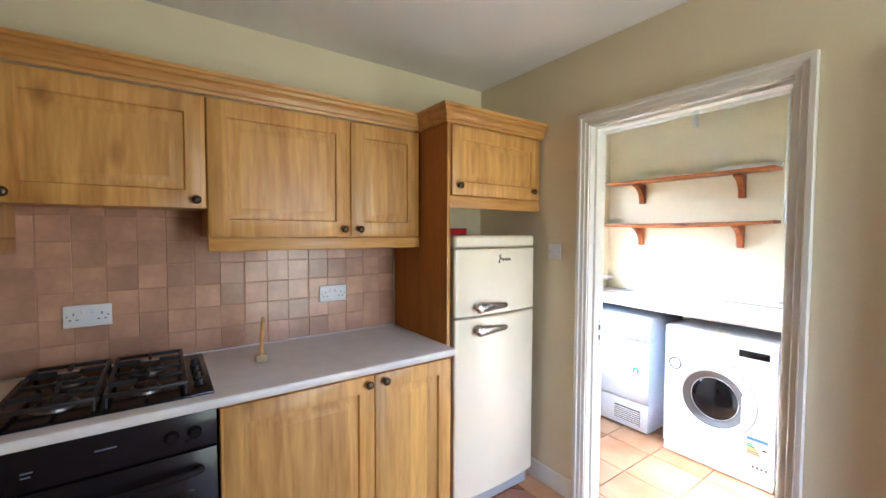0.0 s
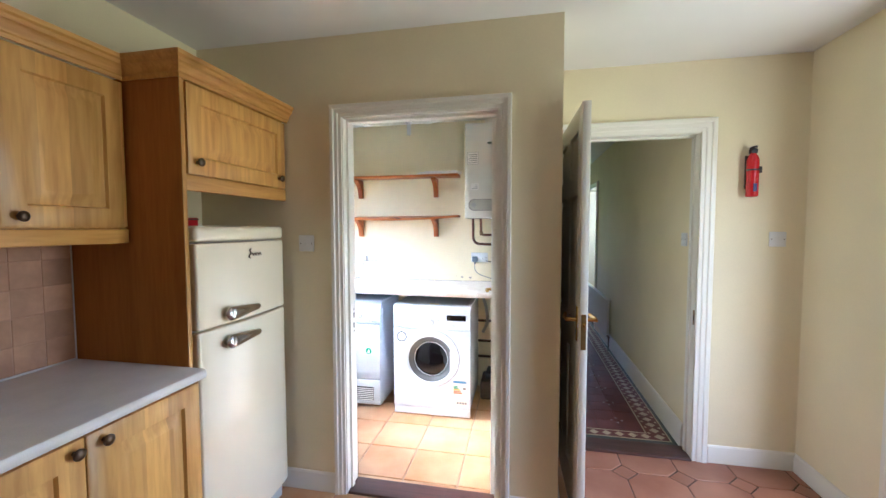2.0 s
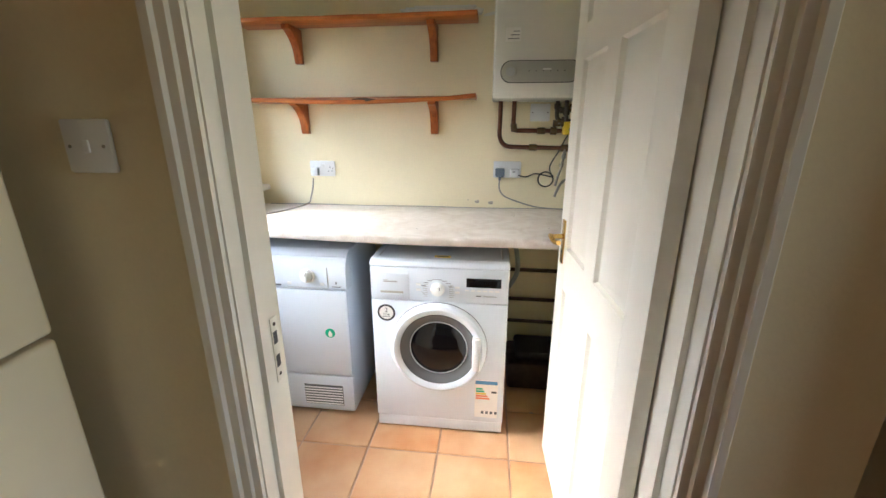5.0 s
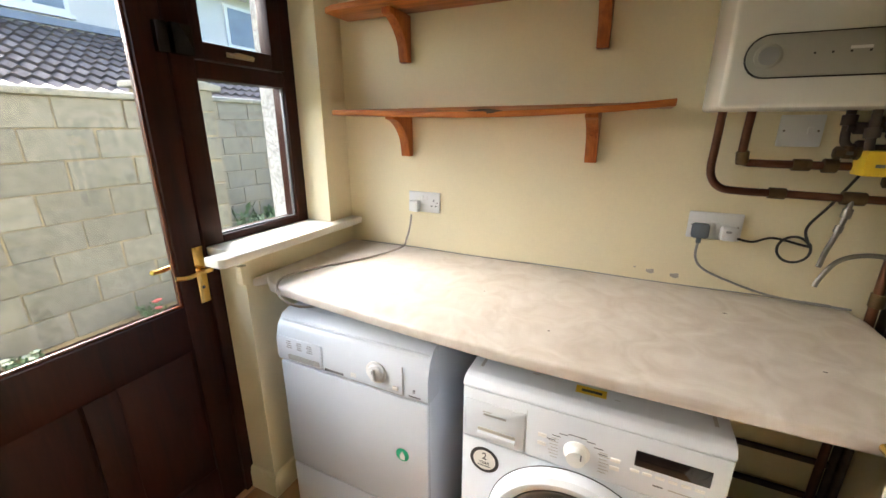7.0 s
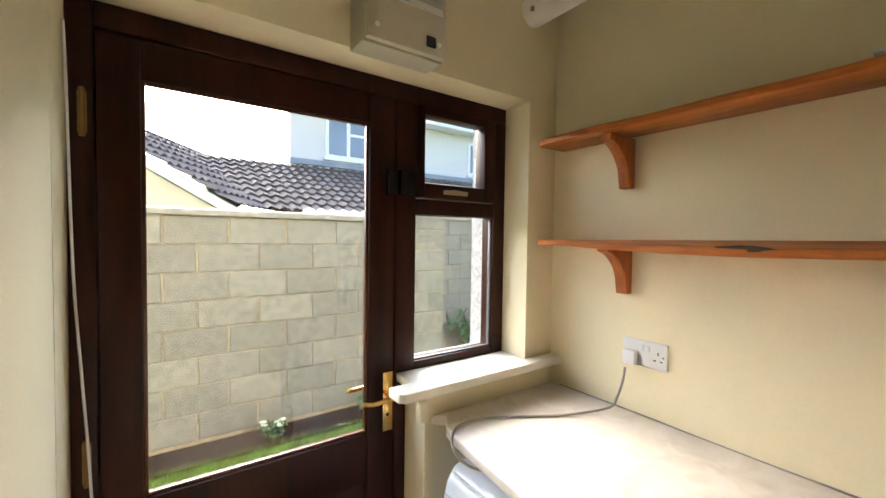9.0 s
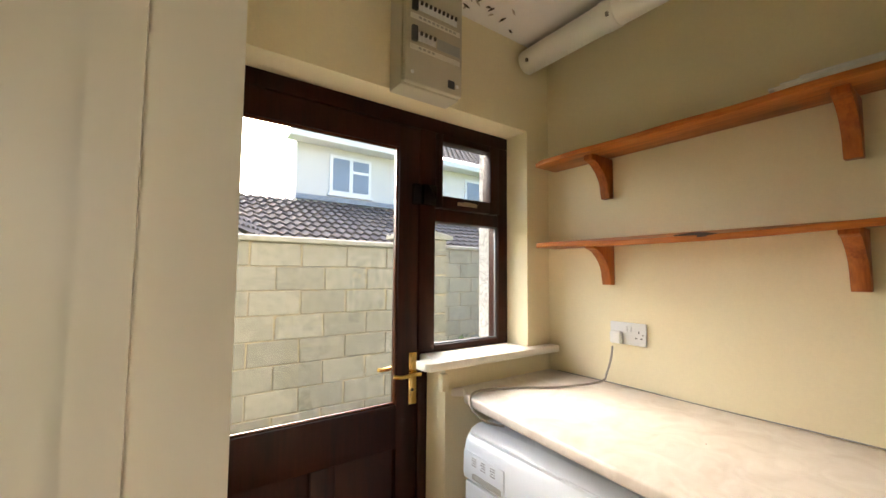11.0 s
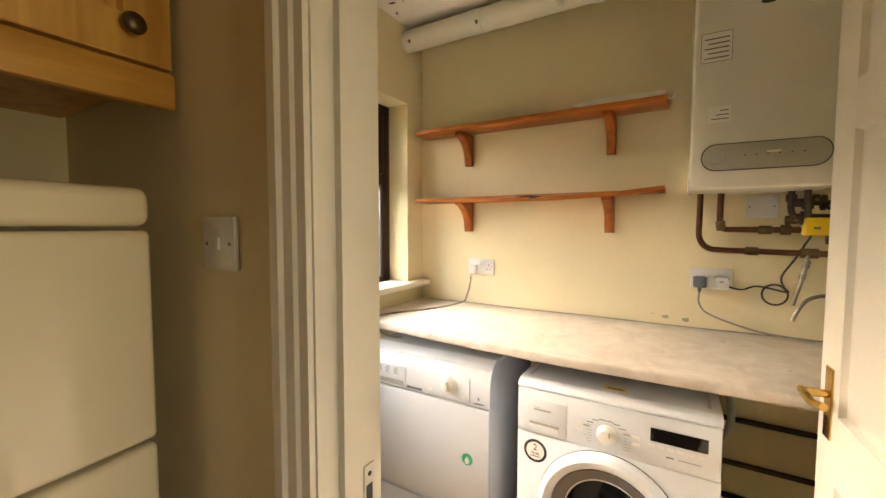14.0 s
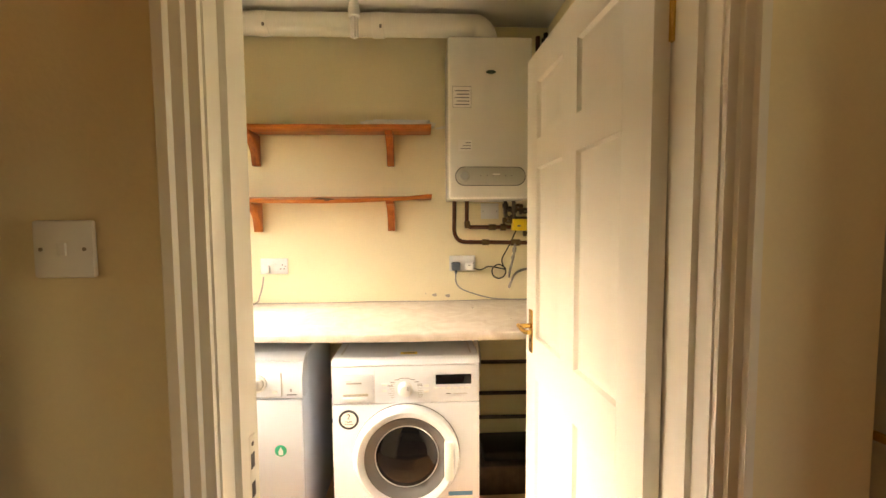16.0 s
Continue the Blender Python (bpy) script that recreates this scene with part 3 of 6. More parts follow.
# ---- joinery of the outer door and sidelight ----
YF = 2.955
fr = bmesh.new()
box(2.298, 2.345, YF, YF + 0.07, 0, 2.043, 0.004, bm=fr)
box(2.345, 3.604, YF, YF + 0.07, 1.985, 2.043, 0.004, bm=fr)
box(3.108, 3.185, YF, YF + 0.07, 0, 1.985, 0.005, bm=fr)
box(2.336, 2.362, YF + 0.053, YF + 0.069, 0, 1.985, 0.002, bm=fr)
box(3.092, 3.116, YF + 0.053, YF + 0.069, 0, 1.985, 0.002, bm=fr)
box(2.345, 3.110, YF + 0.053, YF + 0.069, 1.968, 1.99, 0.002, bm=fr)
box(3.545, 3.604, YF, YF + 0.07, 1.05, 1.985, 0.004, bm=fr)
box(3.185, 3.545, YF, YF + 0.07, 1.05, 1.092, 0.004, bm=fr)
box(3.185, 3.545, YF, YF + 0.07, 1.605, 1.660, 0.005, bm=fr)
window = structure("window_1", fr, MAHOG, "dark mahogany-stained timber frame of door and sidelight", 30)
sash = bmesh.new()
box(3.188, 3.214, YF - 0.012, YF + 0.045, 1.663, 1.982, 0.005, bm=sash)
box(3.484, 3.542, YF - 0.012, YF + 0.045, 1.663, 1.982, 0.005, bm=sash)
box(3.214, 3.484, YF - 0.012, YF + 0.045, 1.663, 1.716, 0.005, bm=sash)
box(3.214, 3.484, YF - 0.012, YF + 0.045, 1.950, 1.982, 0.005, bm=sash)
part("window_frame", sash, MAHOG, window, "dark stained top-hung sash")
bead = bmesh.new()
for a, c, d, e in ((3.185, 3.192, 1.092, 1.605), (3.539, 3.545, 1.092, 1.605)):
    box(a, c, YF + 0.012, YF + 0.028, d, e, 0.003, bm=bead)
box(3.192, 3.539, YF + 0.012, YF + 0.028, 1.092, 1.098, 0.002, bm=bead)
part("glazing_bead", bead, DGREY, window, "grey sealant bead")
for a, c, d, e in ((3.185, 3.545, 1.092, 1.605), (3.214, 3.484, 1.716, 1.950)):
    p = part("pane", box(a, c, YF + 0.030, YF + 0.034, d, e), GLASS, window)
    p.visible_shadow = False
stay = thing("window_catch", (3.345, YF - 0.012, 1.688), "small brass window catch on the sash", "catch")
part("plate", box(-0.055, 0.055, -0.004, 0, -0.008, 0.008, 0.002), PALEBRASS, stay)
part("lever", prism([(-0.05, 0.0), (-0.02, 0.010), (0.045, 0.006), (0.05, 0.0), (0.0, -0.008)], 'y', -0.016, -0.004, bev=0.002), PALEBRASS, stay)

door = thing("glazed_outer_door", (2.348, YF + 0.006, 0.012), "dark mahogany-stained back door with one large pane", "door")
DW, DZ = 0.757, 1.970
for a, c in ((0.0, 0.080), (0.665, DW)):
    part("stile", box(a, c, 0, 0.045, 0, DZ, 0.004), MAHOG, door)
for d, e in ((0.0, 0.19), (0.705, 0.868), (1.878, DZ)):
    part("rail", box(0.080, 0.665, 0.0005, 0.0445, d, e, 0.003), MAHOG, door)
part("muntin", box(0.345, 0.430, 0.0005, 0.0445, 0.19, 0.705, 0.003), MAHOG, door)
for a, c in ((0.080, 0.345), (0.430, 0.665)):
    part("panel", shift(rings(c - a, 0.515, [(0, 0.012), (0.006, 0.018), (0.012, 0.018), (0.05, 0.008)], 0.034), a, 0, 0.19), MAHOG, door)
be = bmesh.new()
box(0.080, 0.089, 0.008, 0.018, 0.868, 1.878, 0.002, bm=be)
box(0.656, 0.665, 0.008, 0.018, 0.868, 1.878, 0.002, bm=be)
box(0.089, 0.656, 0.008, 0.018, 0.868, 0.878, 0.002, bm=be)
box(0.089, 0.656, 0.008, 0.018, 1.868, 1.878, 0.002, bm=be)
part("glazing_bead", be, REDBEAD, door, "reddish timber glazing bead")
dp = part("pane", box(0.081, 0.664, 0.020, 0.024, 0.869, 1.877), GLASS, door)
dp.visible_shadow = False


def lever(parent, at, out, swing, length=0.105, plate=0.20):
    """A lever handle on a back plate. out: the way it stands out along y; swing: the way it points along x."""
    x, y, z = at
    hp = part("handle_plate", box(x - 0.018, x + 0.018, min(y, y + out * 0.005), max(y, y + out * 0.005), z - plate * 0.62, z + plate * 0.38, 0.0018), BRASS, parent, "polished brass back plate")
    b = cyl((x, y, z), (x, y + out * 0.045, z), 0.009, n=12)
    join(b, tube([(x - swing * 0.01, y + out * 0.047, z), (x + swing * 0.03, y + out * 0.050, z + 0.001), (x + swing * length * 0.7, y + out * 0.048, z - 0.002), (x + swing * length, y + out * 0.040, z + 0.003)], 0.0085, 10))
    part("door_handle", b, BRASS, hp, "polished brass lever")
    part("keyhole", cyl((x, y + out * 0.0045, z - plate * 0.34), (x, y + out * 0.0058, z - plate * 0.34), 0.006, n=12), INK, hp, "dark keyhole")
    return hp


lever(door, (0.735, 0.0, 0.985), -1, -1)
lever(door, (0.735, 0.045, 0.985), 1, -1)
hb = box(0.722, 0.757, -0.024, 0.0, 1.652, 1.737, 0.004)
part("rim_lock", hb, BLACK, door, "black rim lock case")
kp = thing("lock_keep", (3.133, YF, 1.665), "black lock keep on the dark mullion", "lock keep")
part("case", box(-0.022, 0.040, -0.026, 0, 0, 0.085, 0.004), BLACK, kp)
for z in (0.17, 0.95, 1.735):
    part("hinge", join(cyl((-0.022, -0.012, z - 0.008), (-0.022, -0.012, z + 0.098), 0.006, n=10), box(-0.030, -0.014, -0.011, -0.007, z, z + 0.09)), OLDBRASS, door, "brass butt hinge")

# sill board
sb = prism([(3.030, 2.785), (3.045, 2.770), (3.752, 2.770), (3.752, 2.829), (3.603, 2.829), (3.603, 2.954), (3.112, 2.954), (3.112, 2.850), (3.030, 2.850)], 'z', 1.036, 1.066, bev=0.005)
structure("window_sill", sb, GLOSS, "thick white painted window board", 30)

# ---- outdoors ----
g = bmesh.new()
for a, c, d, e in ((-150, 150, 3.2, 200.0), (-150, -2.62, -150, 3.2), (3.875, 150, 1.27, 3.2), (8.30, 150, -150, 1.27), (-2.62, 8.30, -150, -0.60)):
    f = [g.verts.new(p) for p in ((a, d, -0.2), (c, d, -0.2), (c, e, -0.2), (a, e, -0.2))]
    g.faces.new(f)
structure("ground", g, LAWN, "lawn and open ground outside", 0)
# unseen pale strip, added to bounce daylight up onto the utility room's ceiling
structure("path_ground", box(-3.0, 9.0, 3.20, 3.90, -0.24, -0.185), PAVE, "unseen pale paving added to bounce daylight indoors", 0)
structure("soil_ground", prism([(-3.0, 5.13), (9.0, 5.10), (9.0, 6.7), (-3.0, 5.5)], 'z', -0.22, -0.165), SOIL, "dark planting bed at the wall's foot", 0)

# ---- kitchen cabinets ----
DOOR_STEPS = [(0, 0.0025), (0.004, 0), (0.066, 0), (0.071, 0.011), (0.080, 0.012), (0.112, 0.001), (0.116, 0.001)]


def knob(parent, x, y, z):
    part("knob", lathe([(0.006, 0), (0.006, 0.010), (0.011, 0.014), (0.016, 0.019), (0.0165, 0.023), (0.012, 0.028), (0.004, 0.030)], 16, '-Y', (x, y, z)), PEWTER, parent, "antique pewter knob")


def cab_door(parent, x0, x1, z0, z1, knobs, y=0.0):
    """A routed door on the front plane y; knobs as (x, z)."""
    d = part("door", shift(rings(x1 - x0 - 0.004, z1 - z0 - 0.004, DOOR_STEPS, 0.020), x0 + 0.002, y - 0.020, z0 + 0.002), PINE, parent)
    for kx, kz in knobs:
        knob(d, kx, y - 0.020, kz)
    return d


base = thing("base_cabinet", (0.530, 2.225, 0.0), "honey pine double-door base cabinet under the worktop", "cabinet")
part("body", box(0.0, 0.968, 0.0, 0.56, 0.12, 0.866), PINE, base)
part("plinth", box(0.0, 0.968, 0.05, 0.07, 0.0, 0.12), PINE_H, base)
cab_door(base, 0.0, 0.564, 0.13, 0.858, [(0.533, 0.826)])
cab_door(base, 0.564, 0.955, 0.13, 0.858, [(0.610, 0.826)])

oven = thing("built_in_oven", (-0.070, 2.225, 0.0), "black built-in electric oven below the hob", "oven")
part("body", box(0.0, 0.594, 0.0, 0.55, 0.10, 0.866), BLACK, oven)
part("control_panel", box(0.002, 0.592, -0.022, 0.0, 0.748, 0.864, 0.003), BLACK, oven)
od = part("door", box(0.002, 0.592, -0.024, 0.0, 0.14, 0.742, 0.004), BLACK, oven)
part("window", box(0.07, 0.524, -0.0265, -0.0245, 0.25, 0.62, 0.001), DGLASS, od, "smoked glass oven window")
part("handle", tube([(0.06, -0.024, 0.685), (0.07, -0.060, 0.690), (0.297, -0.068, 0.690), (0.524, -0.060, 0.690), (0.534, -0.024, 0.685)], 0.011), BLACK, od)
for kx in (0.468, 0.530):
    part("knob", lathe([(0.019, 0), (0.019, 0.006), (0.016, 0.020), (0.014, 0.022), (0.002, 0.022)], 20, '-Y', (kx, -0.022, 0.806)), BLACK, oven, "black control knob")
for a, c, z in ((0.285, 0.335, 0.815), (0.135, 0.160, 0.800), (0.135, 0.155, 0.788)):
    part("marking", box(a, c, -0.0228, -0.0222, z, z + 0.004), PALEINK, oven)

top = thing("kitchen_worktop", (0.0, 2.186, 0.868), "pale speckled laminate kitchen worktop with rounded edge", "worktop")
part("slab", prism([(0.605, 0), (0.605, 0.036), (0.012, 0.036), (0.004, 0.033), (0.0, 0.026), (0.0, 0.010), (0.004, 0.003), (0.012, 0)], 'x', -0.35, 1.499), KTOP, top)
part("sealant_bead", box(-0.35, 1.494, 0.592, 0.603, 0.0362, 0.0415, 0.002), WPLAST, top, "white sealant bead")

hob = thing("gas_hob", (-0.040, 2.238, 0.904), "black four-burner gas hob with cast-iron grates", "hob")
part("tray", box(0.0, 0.560, 0.0, 0.500, 0.0, 0.010, 0.004), BLACK, hob)
for bx_, by_, r in ((0.15, 0.13, 0.045), (0.15, 0.36, 0.036), (0.37, 0.13, 0.036), (0.37, 0.36, 0.045)):
    bn = part("burner", lathe([(r + 0.012, 0), (r + 0.010, 0.008), (r, 0.010), (r, 0.018), (r - 0.008, 0.020)], 24, 'Z', (bx_, by_, 0.010)), STEEL, hob, "steel burner ring")
    part("burner_cap", lathe([(r - 0.004, 0), (r - 0.002, 0.004), (r - 0.010, 0.008), (0.002, 0.009)], 24, 'Z', (bx_, by_, 0.030)), IRON, bn, "black burner cap")
for gx in (0.04, 0.27):
    gb = bmesh.new()
    for yy in (0.03, 0.245, 0.46):
        box(gx, gx + 0.215, yy - 0.006, yy + 0.006, 0.040, 0.052, 0.002, bm=gb)
    for xx in (gx + 0.006, gx + 0.209):
        box(xx - 0.006, xx + 0.006, 0.03, 0.46, 0.040, 0.052, 0.002, bm=gb)
    for yy in (0.13, 0.36):
        for s in (-1, 1):
            box(gx + 0.107 + s * 0.03, gx + 0.107 + s * 0.10, yy - 0.005, yy + 0.005, 0.042, 0.056, 0.002, bm=gb)
            box(gx + 0.102, gx + 0.112, yy + min(s * 0.03, s * 0.10), yy + max(s * 0.03, s * 0.10), 0.042, 0.056, 0.002, bm=gb)
    for xx in (gx + 0.006, gx + 0.209):
        for yy in (0.03, 0.46):
            cyl((xx, yy, 0.009), (xx, yy, 0.042), 0.006, n=8, bm=gb)
    part("grate", gb, IRON, hob, "black cast-iron pan grate")
for i in range(4):
    part("knob", lathe([(0.017, 0), (0.017, 0.005), (0.013, 0.020), (0.002, 0.021)], 16, 'Z', (0.524, 0.10 + 0.085 * i, 0.010)), IRON, hob, "black control knob")

brush = thing("pastry_brush", (0.715, 2.505, 0.904), "small wooden brush standing on the worktop", "brush")
part("bristles", box(-0.022, 0.022, -0.010, 0.010, 0.0, 0.030, 0.003), HCREAM, brush, "pale tan bristles")
part("handle", tube([(0, 0, 0.028), (0.006, 0.02, 0.075), (0.016, 0.055, 0.125), (0.026, 0.085, 0.165)], 0.0075), PINE, brush)

# wall cabinets
wc = thing("wall_cabinet", (0.532, 2.52, 1.370), "honey pine double-door wall cabinet over the worktop", "cabinet")
part("body", box(0.0, 0.966, 0.0, 0.278, 0.055, 0.60), PINE, wc)
cab_door(wc, 0.0, 0.582, 0.058, 0.597, [(0.548, 0.092)])
cab_door(wc, 0.582, 0.960, 0.058, 0.597, [(0.625, 0.092)])
part("pelmet", box(0.0, 0.966, -0.016, 0.006, 0.0, 0.054, 0.006), PINE_H, wc, "moulded light pelmet")
hc = thing("hood_cabinet", (-0.045, 2.52, 1.535), "honey pine bridging cabinet above the hob", "cabinet")
part("body", box(0.0, 0.575, 0.0, 0.278, 0.004, 0.435), PINE, hc)
cab_door(hc, 0.0, 0.575, 0.0, 0.430, [(0.035, 0.034), (0.540, 0.034)])
lc = thing("end_wall_cabinet", (-0.60, 2.52, 1.370), "honey pine wall cabinet beside the hob", "cabinet")
part("body", box(0.0, 0.553, 0.0, 0.278, 0.055, 0.60), PINE, lc)
cab_door(lc, 0.0, 0.553, 0.058, 0.597, [(0.515, 0.092)])
part("pelmet", box(0.0, 0.553, -0.016, 0.278, 0.0, 0.054, 0.006), PINE_H, lc, "moulded light pelmet")

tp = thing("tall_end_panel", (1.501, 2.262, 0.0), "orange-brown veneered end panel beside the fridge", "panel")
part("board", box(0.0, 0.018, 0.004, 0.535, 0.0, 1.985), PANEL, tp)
part("edge_strip", box(0.0, 0.018, 0.0, 0.004, 0.0, 1.985, 0.001), PINE, tp, "paler edge strip")
fc = thing("fridge_cabinet", (1.521, 2.285, 1.568), "honey pine cabinet over the fridge", "cabinet")
part("body", box(0.0, 0.640, 0.0, 0.512, 0.060, 0.417), PINE, fc)
cab_door(fc, 0.012, 0.635, 0.062, 0.404, [(0.052, 0.110), (0.572, 0.110)])
part("pelmet", box(0.0, 0.640, -0.016, 0.006, 0.0, 0.060, 0.006), PINE_H, fc, "moulded pelmet")

CORN = [(0, 0), (-0.006, 0), (-0.010, 0.012), (-0.016, 0.016), (-0.018, 0.030), (-0.028, 0.044), (-0.034, 0.047), (-0.036, 0.060), (-0.044, 0.066), (-0.046, 0.080), (0, 0.080)]


def sweep(path, prof):
    """A moulding drawn along a line in plan with mitred corners; the profile stands out to the right of the way."""
    b = bmesh.new()
    pts = [Vector((x, y)) for x, y in path]
    secs = []
    for i, p in enumerate(pts):
        dirs = []
        if i > 0:
            dirs.append((p - pts[i - 1]).normalized())
        if i < len(pts) - 1:
            dirs.append((pts[i + 1] - p).normalized())
        ns = [Vector((d.y, -d.x)) for d in dirs]
        m = ns[0] if len(ns) == 1 else (ns[0] + ns[1]) / (1 + ns[0].dot(ns[1]))
        secs.append([b.verts.new((p.x - m.x * u, p.y - m.y * u, v)) for u, v in prof])
    k = len(prof)
    for u, v in zip(secs, secs[1:]):
        for i in range(k):
            b.faces.new((u[i], u[(i + 1) % k], v[(i + 1) % k], v[i]))
    b.faces.new(secs[0])
    b.faces.new(secs[-1][::-1])
    bmesh.ops.recalc_face_normals(b, faces=b.faces)
    return b


co = thing("cornice_moulding", (0.0, 0.0, 1.974), "honey pine cornice along the wall cabinets", "cornice")
part("moulding", sweep([(-0.60, 2.508), (1.500, 2.508), (1.500, 2.262), (2.164, 2.262)], CORN), PINE_H, co)

# retro fridge
fg = thing("fridge_freezer", (1.548, 2.262, 0.0), "cream enamelled retro fridge freezer with chrome handles", "fridge")


def bulged(w, z0, z1, bulge, thick, bev):
    """A door with a front that swells outwards in plan."""
    n = 14
    poly = [(w * i / n, -bulge * (1 - (2 * i / n - 1) ** 2)) for i in range(n + 1)] + [(w, thick), (0, thick)]
    b = prism(poly, 'z', z0, z1)
    es = [e for e in b.edges if not (abs(e.verts[0].co.z - e.verts[1].co.z) > 1e-4 and -bulge < e.verts[0].co.y < -1e-4)]
    es = [e for e in es if e.calc_face_angle(0) > 0.6]
    bmesh.ops.bevel(b, geom=es, offset=bev, segments=4, profile=0.5, affect='EDGES')
    return b


part("body", box(0.004, 0.560, 0.062, 0.520, 0.02, 1.375, 0.004), FRIDGE, fg)
part("top_cap", join(bulged(0.566, 1.372, 1.434, 0.022, 0.51, 0.018), box(0.05, 0.51, 0.03, 0.45, 1.425, 1.436, 0.005)), FRIDGE, fg)
part("seal", box(0.008, 0.556, 0.046, 0.062, 0.09, 1.368), GREY, fg, "grey door seal")
fd = part("freezer_door", bulged(0.564, 1.024, 1.366, 0.020, 0.046, 0.010), FRIDGE, fg)
ld = part("fridge_door", bulged(0.564, 0.085, 1.016, 0.020, 0.046, 0.010), FRIDGE, fg)
part("kick_plate", box(0.01, 0.534, 0.02, 0.05, 0.01, 0.08), GREY, fg, "grey kick plate")
for d, z in ((fd, 1.068), (ld, 0.950)):
    b = bmesh.new()
    rows_ = []
    for i in range(25):
        u = i / 24
        r = 0.033 * min(1.0, math.sqrt(u / 0.14 + 1e-4)) * (1 - 0.62 * u) * min(1.0, math.sqrt((1 - u) / 0.08 + 1e-4)) + 0.0005
        rows_.append([b.verts.new((0.100 + 0.235 * u, -0.036 + 0.010 * u + 0.62 * r * math.sin(a), 0.002 - 0.004 * u ** 1.4 + r * math.cos(a))) for a in [k * math.pi / 8 for k in range(16)]])
    for p_, q_ in zip(rows_, rows_[1:]):
        for k in range(16):
            b.faces.new((p_[k], p_[(k + 1) % 16], q_[(k + 1) % 16], q_[k]))
    b.faces.new(rows_[0])
    b.faces.new(rows_[-1])
    bmesh.ops.recalc_face_normals(b, faces=b.faces)
    cyl((0.128, -0.03, 0), (0.128, 0.0, 0), 0.012, n=12, bm=b)
    cyl((0.270, -0.03, 0.010), (0.270, -0.005, 0.010), 0.006, n=10, bm=b)
    part("handle", shift(b, 0, -0.004, z), CHROME, d, "chrome teardrop handle")
part("badge", join(tube([(0.290 + 0.0062 * k, -0.0222, 1.308 + 0.0075 * math.sin(k * 2.2)) for k in range(12)], 0.0022, 6, 4), tube([(0.280, -0.0232, 1.292), (0.271, -0.0232, 1.298), (0.284, -0.0232, 1.315), (0.276, -0.0232, 1.328), (0.287, -0.0232, 1.333)], 0.0028, 6, 4)), PEWTER, fd, "small metal script badge")
rb = thing("red_tin", (1.62, 2.52, 1.436), "dark red flat tin lying on the fridge", "tin")
part("tin", box(-0.06, 0.16, -0.06, 0.05, 0.0, 0.036, 0.005), RED, rb)
part("lid", box(-0.062, 0.162, -0.062, 0.052, 0.026, 0.032, 0.002), DARKPIPE, rb)


# ---- sockets and switches ----
def plate_thing(name, at, face, w, label, cat, rockers=(), holes=(), grp=""):
    """A white wall plate; local x runs along the plate, local -y out of the wall."""
    rz = {'-y': 0, '-x': -90, 'y': 180}[face]
    t = thing(name, at, label, cat, grp, rz)
    part("plate", box(-w / 2, w / 2, -0.010, 0, -0.043, 0.043, 0.004), WPLAST, t)
    for x in rockers:
        part("rocker", box(x - 0.006, x + 0.006, -0.0135, -0.0095, -0.010 + 0.018 * (len(holes) > 0), 0.010 + 0.018 * (len(holes) > 0), 0.0015), WPLAST, t)
    for x in holes:
        hbm = bmesh.new()
        box(x - 0.002, x + 0.002, -0.0105, -0.0098, 0.004, 0.013, bm=hbm)
        box(x - 0.014, x - 0.006, -0.0105, -0.0098, -0.016, -0.012, bm=hbm)
        box(x + 0.006, x + 0.014, -0.0105, -0.0098, -0.016, -0.012, bm=hbm)
        part("pin_holes", hbm, INK, t, "dark pin slots")
    for x in (-w / 2 + 0.012, w / 2 - 0.012):
        part("screw", cyl((x, -0.0098, 0.0), (x, -0.0110, 0.0), 0.003, n=8), STEEL, t)
    return t


plate_thing("double_socket", (0.142, 2.789, 1.118), '-y', 0.146, "white double socket on the pink tiles", "socket", (-0.015, 0.015), (-0.042, 0.042))
plate_thing("double_socket", (1.125, 2.789, 1.122), '-y', 0.146, "white double socket on the pink tiles", "socket", (-0.015, 0.015), (-0.042, 0.042))
plate_thing("light_switch", (2.170, 2.158, 1.345), '-x', 0.086, "white light switch by the utility door", "switch", (0.0,))
plate_thing("light_switch", (2.870, -0.400, 1.357), '-x', 0.086, "white triple light switch under the extinguisher", "switch", (-0.014, 0.0, 0.014))
plate_thing("light_switch", (3.062, 0.010, 1.348), 'y', 0.086, "white light switch in the hall", "switch", (0.0,))
u1 = plate_thing("double_socket", (3.755, 2.443, 1.158), '-x', 0.146, "white double socket with a plug above the counter", "socket", (-0.006, 0.012), (0.045,))
u2 = plate_thing("double_socket", (3.755, 1.410, 1.163), '-x', 0.146, "white double socket with two plugs", "socket", (-0.006, 0.012))
fcu = plate_thing("fused_spur", (3.755, 1.256, 1.452), '-x', 0.10, "white fused switch under the boiler", "switch", (0.02,))

pl = thing("white_plug", (3.744, 2.482, 1.140), "white mains plug in the socket", "plug", rz=-90)
part("body", box(-0.022, 0.022, -0.026, 0.0, -0.022, 0.026, 0.007), WPLAST, pl)
pl2 = thing("grey_plug", (3.744, 1.448, 1.145), "blue-grey mains plug in the socket", "plug", rz=-90)
part("body", join(box(-0.024, 0.024, -0.030, 0.0, -0.020, 0.027, 0.008), cyl((0, -0.016, -0.020), (0, -0.016, -0.036), 0.007, n=10)), mat("blue_grey_plastic", (0.10, 0.125, 0.16), 0.45), pl2)
pl3 = thing("usb_adapter", (3.744, 1.373, 1.147), "small white adapter plugged in", "plug", rz=-90)
part("body", box(-0.022, 0.022, -0.035, 0.0, -0.022, 0.022, 0.009), WPLAST, pl3)
part("marking", box(-0.010, 0.004, -0.0356, -0.0352, 0.004, 0.011), GREY, pl3)


